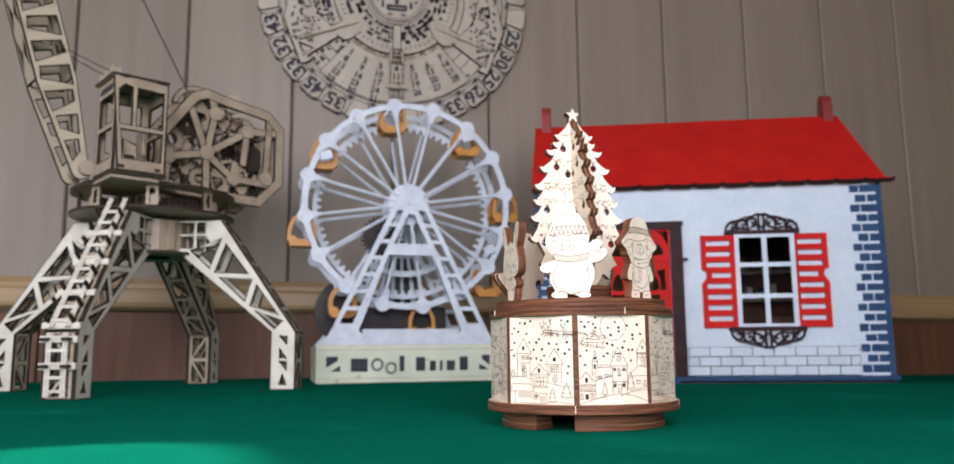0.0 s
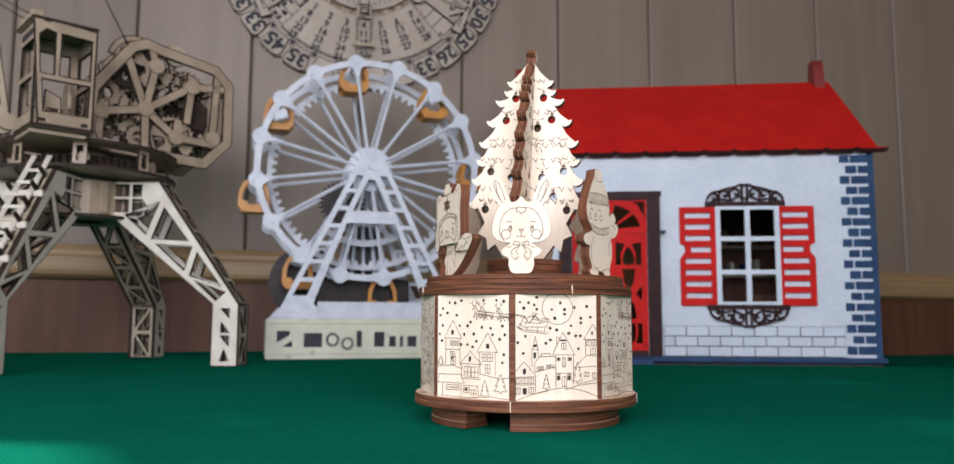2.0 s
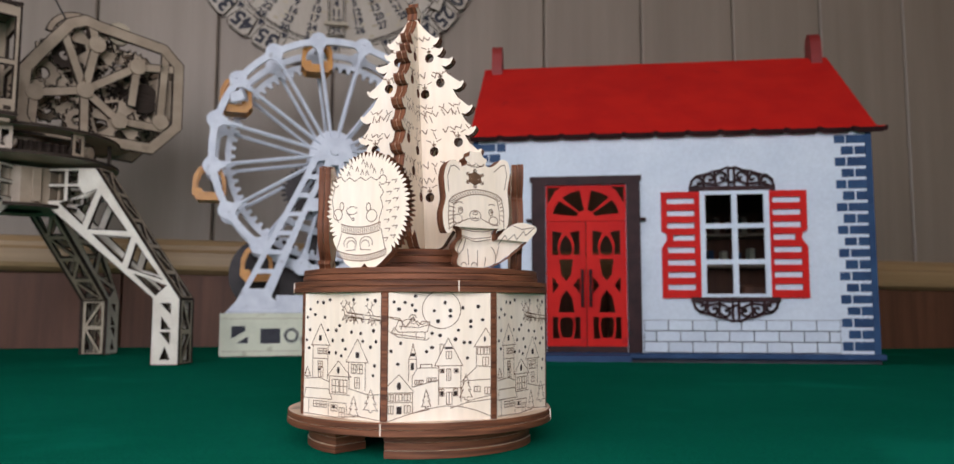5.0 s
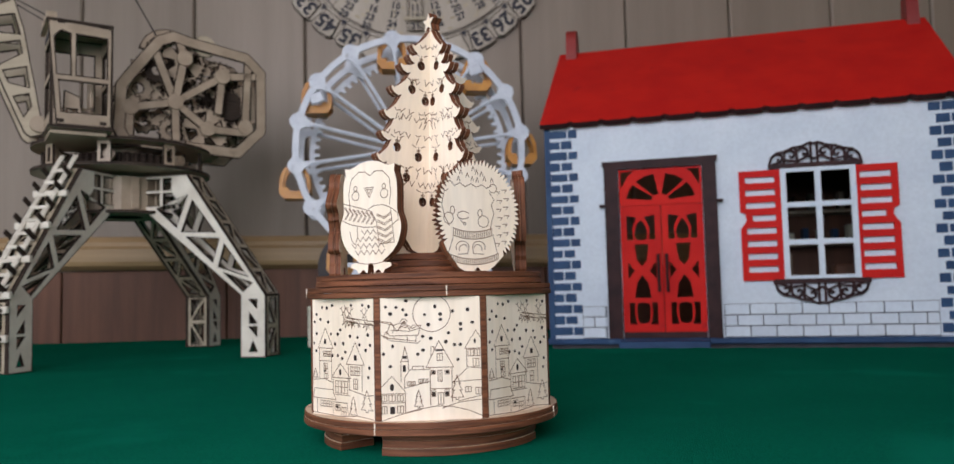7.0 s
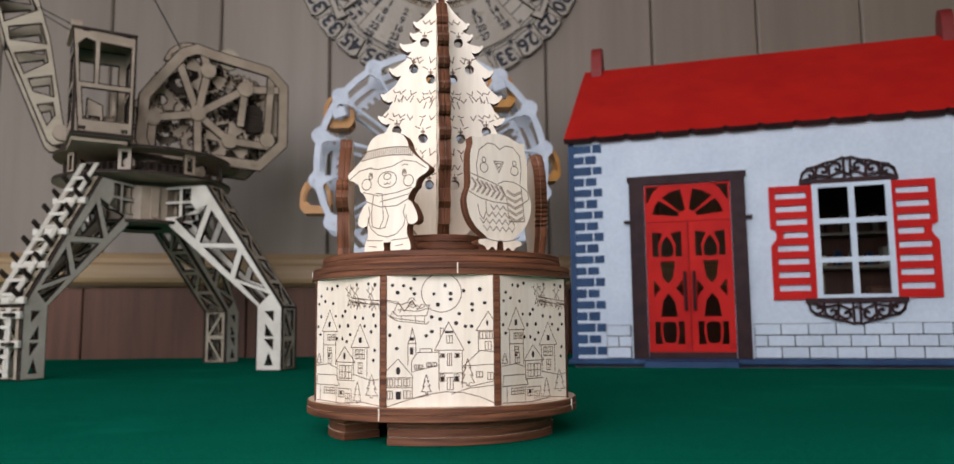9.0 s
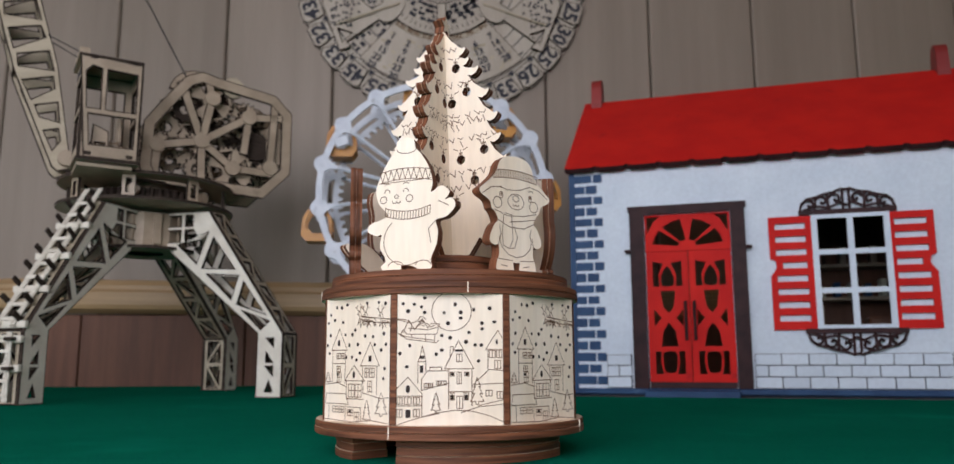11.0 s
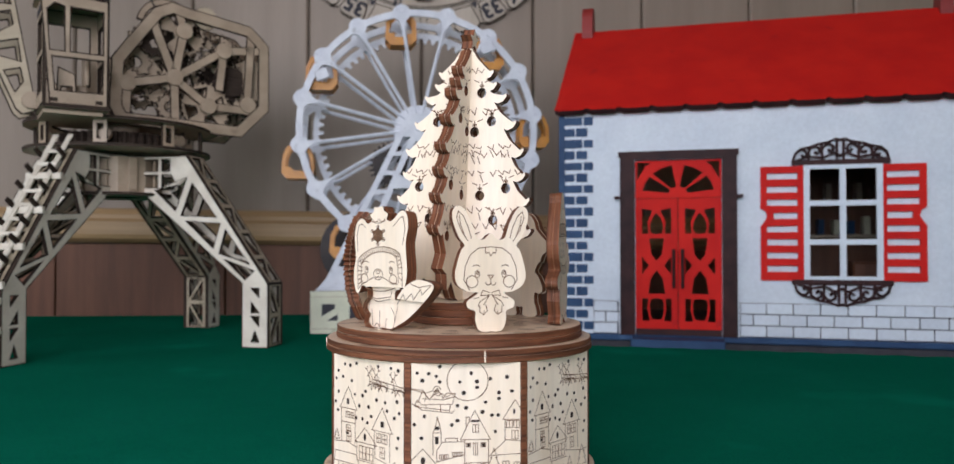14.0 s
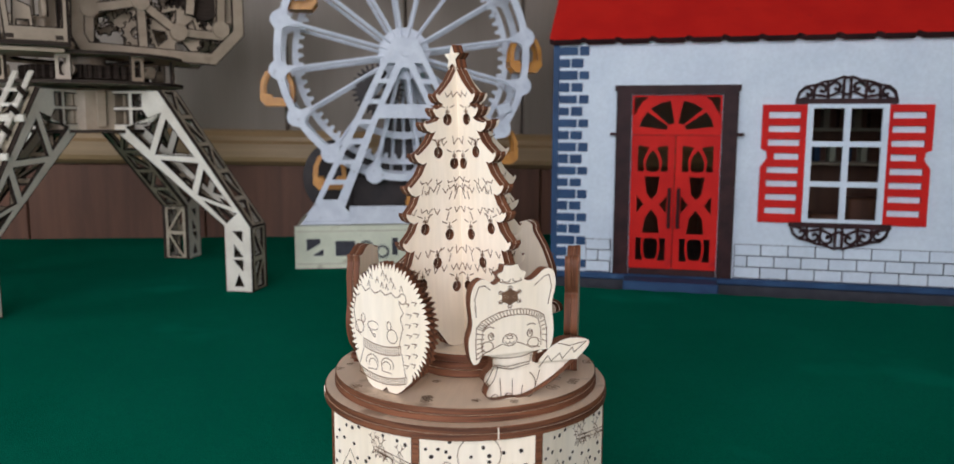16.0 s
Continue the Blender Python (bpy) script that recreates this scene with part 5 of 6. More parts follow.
cab_mesh = cabin()
for n in NODES[::2]:
    a = radians(n)
    part("cabin", cab_mesh, None, wheel, "amber painted open cabin", pose(CX + WR * math.cos(a), (FRONT + REAR) / 2 - 0.006, CZ + WR * math.sin(a) - 0.002))
for n in (151, 50, -28):     # bright plates clipped to the rim
    a = radians(n)
    part("clip_plate", box(-0.008, 0.008, -0.002, 0.002, -0.006, 0.006, bevel=0.0008), SILVER, wheel, "bright clipped-on plate", pose(CX + 0.126 * math.cos(a), FRONT - 0.004, CZ + 0.126 * math.sin(a), 0, -20, 0))
part("drive_disc", plate([circle(0.046, 48)], 0.006, m=pose(CX - 0.071, 0.092, BH + 0.0462) @ UP, mi=(0, 0)), BLACK, wheel, "black round drive disc")
part("motor_case", box(CX - 0.060, CX + 0.058, 0.060, 0.070, BH, BH + 0.050, bevel=0.002), BLACK, wheel, "black drive casing")
part("drive_tower", plate([[(CX - 0.042, BH), (CX + 0.042, BH), (CX + 0.016, 0.168), (CX - 0.016, 0.168)]], 0.004, m=pose(0, 0.092, 0) @ UP, mi=(0, 0)), BLACK, wheel, "black drive tower")
part("drive_gear", plate([gear(0.030, 28, 0.005), circle(0.006, 16)], 0.004, m=pose(CX - 0.028, 0.078, 0.196) @ UP, mi=(0, 0)), BLACK, wheel, "black toothed drive gear")
part("lower_gear", plate([[(CX + x, CZ + z) for x, z in circle(0.094, 30, 0, 0, 235, 305)] + [(CX + x, CZ + z) for x, z in reversed(circle(0.086, 30, 0, 0, 235, 305))]], 0.004, m=pose(0, 0.064, 0) @ UP, mi=(0, 0)), SILVER, wheel)
for i, dx in enumerate((-0.026, -0.012, 0.002, 0.016, 0.03)):
    part("brace", rod((CX + dx * 0.3, 0.088, 0.215), (CX + dx * 1.5, 0.088, BH + 0.002), 0.0022, n=6), SILVER, wheel)
part("foot_block", box(CX - 0.112, CX - 0.060, 0.006, 0.014, BH, BH + 0.004, bevel=0.0006), SILVER, wheel)
part("foot_block", box(CX + 0.060, CX + 0.112, 0.006, 0.014, BH, BH + 0.004, bevel=0.0006), SILVER, wheel)

# ---- the harbour crane ----
crane = thing("harbour_crane", "tall grey-brown plywood harbour crane with lattice legs and ladder", "model crane", pose(-0.3066, 0.5546, 0))
WOOD = (PALE, AGEDEDGE)
UPPER = (BROWNED, AGEDEDGE)
TURN = pose(0, 0, 0, 0, 0, 30)      # the slewed upper works: u along the jib, v across


def between(p, q, f):
    return (p[0] + (q[0] - p[0]) * f, p[1] + (q[1] - p[1]) * f)


def truss(outer, inner, n, border=0.16):
    """One row of triangular openings, pointing in and out by turns, between two lines of a lattice sheet."""
    out = []
    for i in range(n):
        a, b = max(0.02, (i - 0.28) / n), min(0.98, (i + 1.28) / n)
        long, short = (outer, inner) if i % 2 else (inner, outer)
        tri = [between(between(*long, a), between(*short, a), border), between(between(*long, b), between(*short, b), border), between(between(*short, (i + 0.5) / n), between(*long, (i + 0.5) / n), border)]
        mid = (sum(p[0] for p in tri) / 3, sum(p[1] for p in tri) / 3)
        out.append([between(p, mid, 0.10) for p in tri])
    return out


LEG_OUT = [(0.144, 0.0), (0.171, 0.0), (0.171, 0.0615), (0.084, 0.187), (0.030, 0.187), (0.030, 0.152), (0.037, 0.150), (0.144, 0.0620)]
leg_holes_ = truss(((0.084, 0.183), (0.170, 0.062)), ((0.040, 0.150), (0.146, 0.063)), 5, 0.15)
leg_holes_ += [[(0.035, 0.156), (0.053, 0.156), (0.053, 0.168), (0.035, 0.168)], [(0.035, 0.172), (0.053, 0.172), (0.053, 0.183), (0.035, 0.183)], [(0.058, 0.156), (0.074, 0.158), (0.067, 0.168), (0.058, 0.168)], [(0.058, 0.172), (0.066, 0.172), (0.066, 0.183), (0.058, 0.183)]]
leg_holes_ += [[(x + 0.010, y) for x, y in q] for q in ([(0.1440, 0.006), (0.1515, 0.006), (0.1475, 0.016)], [(0.1440, 0.030), (0.1515, 0.021), (0.1515, 0.030)], [(0.1440, 0.034), (0.1510, 0.034), (0.1440, 0.044)], [(0.1440, 0.057), (0.1515, 0.049), (0.1515, 0.057)])]
leg_mesh = mesh_of("leg_side", cut([LEG_OUT] + leg_holes_, 0.003, UP), WOOD)
slope = math.degrees(math.atan2(0.187 - 0.0615, 0.084 - 0.171))
slope_len = math.hypot(0.187 - 0.0615, 0.171 - 0.084)


def web(length, width, n):
    """A narrow lattice sheet between the two sides of a leg."""
    hs = []
    for i in range(n):
        a, b = length * (i + 0.10) / n, length * (i + 0.90) / n
        w = width / 2 - 0.0045
        g = (b - a) * 0.10
        hs += [[(a, -w), (b - g, -w), (a, w - 0.003)], [(a + g, w), (b, -w + 0.003), (b, w)]] if i % 2 else [[(a, w), (a, -w + 0.003), (b - g, w)], [(a + g, -w), (b, -w), (b, w - 0.003)]]
    return cut([rect(0, -width / 2, length, width / 2)] + hs, 0.0026)


# webs take darker ply than the sides: the legs' inner shade as colour
web_mesh = mesh_of("leg_web", web(slope_len, 0.026, 5), (AGED, AGEDEDGE))
foot_mesh = mesh_of("foot_web", web(0.0605, 0.026, 2), (AGED, AGEDEDGE))
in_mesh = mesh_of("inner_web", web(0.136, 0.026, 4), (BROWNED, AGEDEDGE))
for az in (-15, 75, 165, 255):
    leg = part("leg", leg_mesh, None, crane, "grey-brown lattice crane leg", pose(0, 0, 0, 0, 0, az) @ pose(0, -0.0145, 0))
    part("leg_side", leg_mesh, None, leg, at=pose(0, 0.029, 0))
    part("leg_web", web_mesh, None, leg, at=pose(0.1705, 0.0145, 0.0615, 0, 180 - slope + 180, 0))
    part("foot_web", foot_mesh, None, leg, at=pose(0.1695, 0.0145, 0.0005, 0, -90, 0))
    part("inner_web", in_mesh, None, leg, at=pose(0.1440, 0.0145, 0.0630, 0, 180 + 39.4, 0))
    part("foot_web", foot_mesh, None, leg, at=pose(0.1455, 0.0145, 0.0005, 0, -90, 0))
    if az == 255:      # the ladder on the leg that faces the room
        def at_slope(d, out):
            k = radians(slope)
            return (0.171 + d * math.cos(k) + out * math.sin(k), 0.0615 + d * math.sin(k) - out * math.cos(k))
        bm = bmesh.new()
        for s in (-0.0075, 0.0075):
            for dy in (-0.0014, 0.0014):
                (x0, z0), (x1, z1) = at_slope(0.0, 0.006), at_slope(slope_len + 0.012, 0.006)
                rod((x0, 0.0145 + s + dy, z0), (x1, 0.0145 + s + dy, z1), 0.0013, bm, 6)
                rod((0.1768, 0.0145 + s + dy, 0.003), (0.1768, 0.0145 + s + dy, 0.060), 0.0013, bm, 6)
        part("ladder_rail", bm, PALE, leg, "pale ladder rails")
        for i in range(10):
            (x0, z0) = at_slope(slope_len * (i + 0.5) / 10, 0.006)
            part("rung", box(-0.0015, 0.0015, -0.010, 0.010, -0.0015, 0.0015, bevel=0.0003), PALE, leg, at=pose(x0, 0.0145, z0))
        for i in range(5):
            part("rung", box(-0.0014, 0.0014, -0.010, 0.010, -0.0014, 0.0014, bevel=0.0003), PALE, leg, at=pose(0.1768, 0.0145, 0.008 + i * 0.012))
        for i in range(8):
            for s in (-0.0115, 0.0115):
                (x0, z0) = at_slope(slope_len * (i + 0.35) / 8, 0.010)
                part("ladder_hoop", box(-0.006, 0.006, -0.0012, 0.0012, -0.0025, 0.0025, bevel=0.0008), AGEDEDGE, leg, "dark curved ladder hook", pose(x0, 0.0145 + s, z0, 0, -35, 0))
        for i in range(4):
            (x0, z0) = at_slope(slope_len * (i + 0.1) / 4, 0.003)
            part("ladder_bracket", box(-0.002, 0.002, -0.018, 0.018, -0.003, 0.003, bevel=0.0005), PALE, leg, at=pose(x0, 0.0145, z0))
        for z0 in (0.030, 0.054):
            part("ladder_bracket", box(0.172, 0.176, -0.003, 0.032, z0 - 0.003, z0 + 0.003, bevel=0.0005), PALE, leg)
            for s in (0.0045, 0.0245):
                part("ladder_hoop", box(0.176, 0.182, s - 0.004, s + 0.004, z0 - 0.0015, z0 + 0.0015, bevel=0.0005), AGEDEDGE, leg)
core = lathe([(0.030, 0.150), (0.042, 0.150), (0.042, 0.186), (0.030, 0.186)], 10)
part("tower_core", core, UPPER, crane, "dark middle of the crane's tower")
for i in range(10):
    part("core_slat", box(0.0415, 0.0440, -0.004, 0.004, 0.153, 0.185, bevel=0.0005), BROWNED, crane, at=pose(0, 0, 0, 0, 0, 36 * i + 18))
part("lower_disc", lathe([(0.020, 0.1475, 0), (0.052, 0.1475, 1), (0.052, 0.1505, 0), (0.020, 0.1505, 1)], 48), UPPER, crane)
part("platform", lathe([(0.010, 0.1905, 0), (0.0873, 0.1905, 1), (0.0873, 0.1935, 0), (0.010, 0.1935, 1)], 64), UPPER, crane, "round lower platform of the crane")
part("slewing_ring", lathe([(0.062, 0.2155, 0), (0.0873, 0.2155, 1), (0.0873, 0.2185, 0), (0.062, 0.2185, 1)], 64), UPPER, crane, "round slewing ring of the crane")
part("deck_beam", box(-0.078, -0.030, -0.092, -0.028, 0.2150, 0.2186, bevel=0.0005, m=TURN), UPPER, crane)
part("slewing_gear", plate([gear(0.056, 44, 0.005), circle(0.02, 24)], 0.012, z0=0.1965), (AGEDEDGE, AGEDEDGE), crane, "dark toothed slewing gear")
part("spindle", rod((0, 0, 0.1935), (0, 0, 0.224), 0.018, n=20), BROWNED, crane)
for i in range(8):
    a = radians(45 * i + 8)
    p = part("pillar", plate([rect(-0.006, 0, 0.006, 0.0225), rect(-0.003, 0.004, 0.003, 0.0185)], 0.003, m=UP), UPPER, crane, at=pose(0.078 * math.cos(a), 0.078 * math.sin(a), 0.1935, 0, 0, 45 * i + 98))
for i in range(6):
    a = radians(60 * i + 40)
    part("roller", rod((0.066 * math.cos(a), 0.066 * math.sin(a), 0.203), (0.073 * math.cos(a), 0.073 * math.sin(a), 0.203), 0.0055, n=14), BROWNED, crane, "pale round roller")



def sheet(loops, v, t=0.003):
    return cut(loops, t, TURN @ pose(0, v, 0) @ UP, 0.0013)


part("deck", plate([[(-0.082, -0.030), (0.0, -0.030), (0.02, -0.026), (0.100, -0.026), (0.100, 0.036), (-0.082, 0.030)]], 0.003, z0=0.2188, m=TURN), UPPER, crane)
# driver's cab
cab = part("cab", sheet([[(-0.0735, 0.2225), (-0.0270, 0.2225), (-0.0265, 0.3185), (-0.0815, 0.3215)], [(-0.0690, 0.2350), (-0.0315, 0.2350), (-0.0310, 0.2640), (-0.0715, 0.2640)], [(-0.0732, 0.2700), (-0.0620, 0.2700), (-0.0625, 0.3090), (-0.0700, 0.3110), (-0.0755, 0.3050)], [(-0.0570, 0.2700), (-0.0310, 0.2700), (-0.0310, 0.3080), (-0.0570, 0.3090)]], -0.0955), UPPER, crane, "grey-brown plywood driver's cab with open windows")
win2 = [[(-0.0905, 0.2350), (-0.0485, 0.2350), (-0.0485, 0.2660), (-0.0905, 0.2660)], [(-0.0905, 0.2720), (-0.0485, 0.2720), (-0.0485, 0.3020), (-0.0905, 0.3020)]]
for x, tilt in ((-0.0775, 4.5), (-0.0270, 0)):
    bm = cut([rect(-0.0955, 0.2225, -0.0425, 0.3190)] + win2, 0.003)
    part("cab_side", bm, UPPER, cab, at=TURN @ pose(x, 0, 0, 0, 0, 90) @ UP)
part("cab_back", sheet([rect(-0.0775, 0.2225, -0.0265, 0.3185), rect(-0.070, 0.25, -0.035, 0.305)], -0.0420), UPPER, cab)
part("cab_roof", plate([rect(-0.0825, -0.0975, -0.0255, -0.0405)], 0.003, z0=0.3190, m=TURN), UPPER, cab)
part("cab_floor", plate([rect(-0.0800, -0.0985, -0.0255, -0.0405)], 0.003, z0=0.2194, m=TURN), UPPER, cab)
part("cab_seat", box(-0.060, -0.040, -0.075, -0.055, 0.2225, 0.245, bevel=0.002, m=TURN), BROWNED, cab)
part("cab_seat_back", box(-0.043, -0.039, -0.075, -0.055, 0.245, 0.272, bevel=0.001, m=TURN), BROWNED, cab)
part("cab_stand", sheet([[(-0.068, 0.2225), (-0.050, 0.2225), (-0.052, 0.252), (-0.066, 0.258)], rect(-0.063, 0.230, -0.055, 0.240)], -0.085, 0.002), UPPER, cab)
part("cab_sign", box(-0.0795, -0.0785, -0.088, -0.050, 0.3070, 0.3130, m=TURN), INK, cab, "small unreadable dark sign")
for i in range(3):
    part("cab_lamp", rod((-0.0825, -0.090 + 0.018 * i, 0.3255), (-0.0735, -0.090 + 0.018 * i, 0.3255), 0.0042, n=12), BROWNED, cab, "round roof lamp", TURN)
for z in (0.232, 0.300):
    for x in (-0.034, -0.070):
        part("joint", box(x - 0.003, x + 0.003, -0.0975, -0.0968, 0.318 if z > 0.25 else 0.2245, 0.3205 if z > 0.25 else 0.228, m=TURN), AGEDEDGE, cab)
# machine house
M = [(-0.010, 0.285), (0.0, 0.300), (0.028, 0.338), (0.045, 0.346), (0.062, 0.342), (0.124, 0.333), (0.143, 0.315), (0.143, 0.247), (0.114, 0.2175), (-0.004, 0.2225), (-0.012, 0.238)]
M = [(0.066 + 1.04 * (x - 0.066), 0.280 + 1.05 * (z - 0.280)) for x, z in M]
B = ((0.056, 0.320), (0.0965, 0.305), (0.0465, 0.271), (0.0016, 0.261), (0.0805, 0.245), (0.122, 0.250))
for v in (-0.026, 0.036):
    side = part("machine_side", sheet([M, inset(M, 0.0120)], v), UPPER, crane, "grey-brown frame of the gear house")
    for p, q in ((B[2], B[0]), (B[2], B[1]), (B[2], B[3]), (B[2], B[4]), (B[2], (0.022, 0.335)), (B[2], (0.048, 0.220)), (B[1], (0.137, 0.310)), (B[4], (0.138, 0.243)), (B[0], (0.050, 0.343)), (B[3], (0.0, 0.226)), (B[1], (0.092, 0.262)), (B[5], (0.126, 0.325))):
        d = math.hypot(q[0] - p[0], q[1] - p[1])
        a = math.degrees(math.atan2(q[1] - p[1], q[0] - p[0]))
        bm = cut([rect(0, -0.0046, d, 0.0046)], 0.0028)
        part("strut", bm, UPPER, side, at=TURN @ pose(0, v, 0) @ UP @ pose(p[0], p[1], 0, 0, 0, a))
    for p in B:
        part("boss", rod((p[0], v - 0.0042, p[1]), (p[0], v + 0.002, p[1]), 0.0082, n=20), BROWNED, side, "round axle cap", TURN)
# the deepest cogs are coloured dark for the shade inside the gear house
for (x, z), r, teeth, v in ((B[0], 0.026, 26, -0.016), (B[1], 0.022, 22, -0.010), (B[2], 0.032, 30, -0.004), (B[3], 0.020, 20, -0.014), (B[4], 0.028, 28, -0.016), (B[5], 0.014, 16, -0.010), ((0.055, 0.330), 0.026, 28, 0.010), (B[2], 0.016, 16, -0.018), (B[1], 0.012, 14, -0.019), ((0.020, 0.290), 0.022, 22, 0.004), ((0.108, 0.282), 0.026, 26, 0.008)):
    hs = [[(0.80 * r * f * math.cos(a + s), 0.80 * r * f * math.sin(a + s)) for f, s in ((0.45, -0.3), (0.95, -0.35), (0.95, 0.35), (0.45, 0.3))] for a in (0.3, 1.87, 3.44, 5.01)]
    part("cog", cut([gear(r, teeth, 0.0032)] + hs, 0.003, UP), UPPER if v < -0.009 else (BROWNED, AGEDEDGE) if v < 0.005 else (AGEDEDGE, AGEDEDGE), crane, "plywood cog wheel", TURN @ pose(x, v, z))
rnd = random.Random(17)
for i in range(16):      # small wheels and cams packed between the two cheeks
    x, z, r = 0.004 + 0.0084 * i, 0.236 + 0.082 * ((i * 0.618) % 1), 0.008 + 0.009 * rnd.random()
    part("cam", cut([gear(r, 8 + i % 9, 0.0022), circle(r * 0.35, 10)], 0.003, UP), (BROWNED, AGEDEDGE) if i % 3 else (AGEDEDGE, AGEDEDGE), crane, "small plywood cam wheel", TURN @ pose(x, -0.020 + 0.045 * rnd.random(), z))
for i in range(7):
    a = rnd.random() * 180
    part("lever", cut([rect(-0.018, -0.0024, 0.018, 0.0024)], 0.0026, UP), UPPER, crane, "thin plywood lever", TURN @ pose(0.012 + 0.018 * i, 0.012, 0.250 + 0.055 * rnd.random(), 0, a, 0))
for p in B:
    part("shaft", rod((p[0], -0.026, p[1]), (p[0], 0.036, p[1]), 0.0030, n=10), BROWNED, crane, at=TURN)
part("drum", rod((0.108, -0.018, 0.275), (0.108, 0.030, 0.275), 0.016, n=20), AGEDEDGE, crane, "dark winding drum", TURN)
part("counterweight", box(0.120, 0.140, -0.022, 0.032, 0.256, 0.300, bevel=0.002, m=TURN), UPPER, crane)
part("rear_plate", plate([rect(-0.024, 0.246, 0.034, 0.316), rect(-0.016, 0.256, 0.026, 0.306)], 0.003, m=TURN @ pose(0.1425, 0, 0, 0, 0, 90) @ UP), UPPER, crane)
part("top_wheel", plate([gear(0.0125, 30, 0.0012), circle(0.0035, 12)], 0.004, m=TURN @ pose(0.079, -0.020, 0.3385) @ UP), (AGED, AGEDEDGE), crane, "small toothed pulley wheel")
part("top_arch", sheet([[(0.045 + 0.030 * math.cos(radians(a)), 0.330 + 0.030 * math.sin(radians(a))) for a in range(10, 171, 10)] + [(0.045 + 0.023 * math.cos(radians(a)), 0.330 + 0.023 * math.sin(radians(a))) for a in range(170, 9, -10)]], 0.006, 0.004), UPPER, crane)
# jib
JB, JD = (-0.086, 0.229), 106.7
JL = 0.70
hs = []
k = 0
d = 0.014
while d < JL - 0.03:
    w0, w1 = min(0.0185, 0.006 + d * 0.13), min(0.0185, 0.006 + (d + 0.024) * 0.13)
    b = 0.0034
    hs.append([(d + 0.002, -w0 + b), (d + 0.022, -w1 + b), (d + 0.022, w1 - b - 0.002), (d + 0.010, w0 - b)] if k % 2 else [(d + 0.002, w0 - b), (d + 0.010, -w0 + b), (d + 0.022, -w1 + b + 0.002), (d + 0.022, w1 - b)])
    d += 0.0265
    k += 1
side_out = [(-0.006, -0.007), (0.0, -0.009), (0.10, -0.0200), (JL, -0.0200), (JL, 0.0200), (0.10, 0.0200), (0.0, 0.009), (-0.006, 0.005)]
jm = mesh_of("jib", cut([side_out] + hs, 0.0028, None, 0.0014), (AGED, AGEDEDGE))
jib = part("jib", jm, None, crane, "grey-brown lattice jib rising out of sight", TURN @ pose(0, -0.020, 0) @ UP @ pose(JB[0], JB[1], 0, 0, 0, JD))
part("jib_side", jm, None, jib, at=pose(0, 0, -0.036))
hs = []
d = 0.02
while d < JL - 0.14:
    hs += [[(d, -0.012), (d + 0.030, -0.012), (d + 0.015, -0.002)], [(d, 0.012), (d + 0.015, 0.002), (d + 0.030, 0.012)]]
    d += 0.042
xm = mesh_of("jib_web", cut([rect(0.004, -0.0155, JL - 0.1, 0.0155)] + hs, 0.0024), (AGED, AGEDEDGE))
part("jib_web", xm, None, jib, at=pose(0.10, 0.0186, -0.018, 90, 0, 0))
part("jib_web", xm, None, jib, at=pose(0.10, -0.0186, -0.018, 90, 0, 0))
part("jib_pin", rod((JB[0] + 0.004, -0.028, JB[1] + 0.006), (JB[0] + 0.004, 0.024, JB[1] + 0.006), 0.008, n=18), BROWNED, crane, "pale round jib pivot", TURN)
tipx, tipz = JB[0] + JL * math.cos(radians(JD)), JB[1] + JL * math.sin(radians(JD))
part("cable", rod((0.036, 0.0, 0.343), (tipx, 0.0, tipz), 0.0008, n=6), STRING, crane, "thin black cord", TURN)
part("cable", rod((-0.072, -0.080, 0.3245), (JB[0] - 0.024, -0.016, JB[1] + 0.135), 0.0006, n=6), STRING, crane, at=TURN)
part("cable", rod((-0.072, -0.060, 0.3245), (JB[0] - 0.024, -0.004, JB[1] + 0.135), 0.0006, n=6), STRING, crane, at=TURN)

# ---- the wall calendar ----
CALX, CALZ, CALR = 0.0023, 0.6260, 0.2135
calendar = thing("wall_calendar", "round layered plywood calendar with number plates hung on the panelled wall", "wall calendar", pose(CALX, WALLY - 0.0005, CALZ) @ UP @ Matrix.Diagonal((1.06, 1.06, 1.0, 1.0)))
# in its own space x runs to the side, y up and z out of the wall
LOBES = 32
out = []
for i in range(LOBES * 8):
    a = 2 * math.pi * i / (LOBES * 8)
    ph = (i % 8) / 8
    out.append(((CALR - 0.006 * (1 if ph in (0.0,) else 0.35 if ph in (0.125, 0.875) else 0)) * math.cos(a), (CALR - 0.006 * (1 if ph == 0 else 0.35 if ph in (0.125, 0.875) else 0)) * math.sin(a)))
part("back_disc", plate([out], 0.006, z0=0.002), (CALFACE, AGEDEDGE), calendar, "scalloped grey plywood disc")
ringo = circle(0.176, 96)
part("day_disc", plate([ringo], 0.004, z0=0.0085), (CALFACE, AGEDEDGE), calendar)


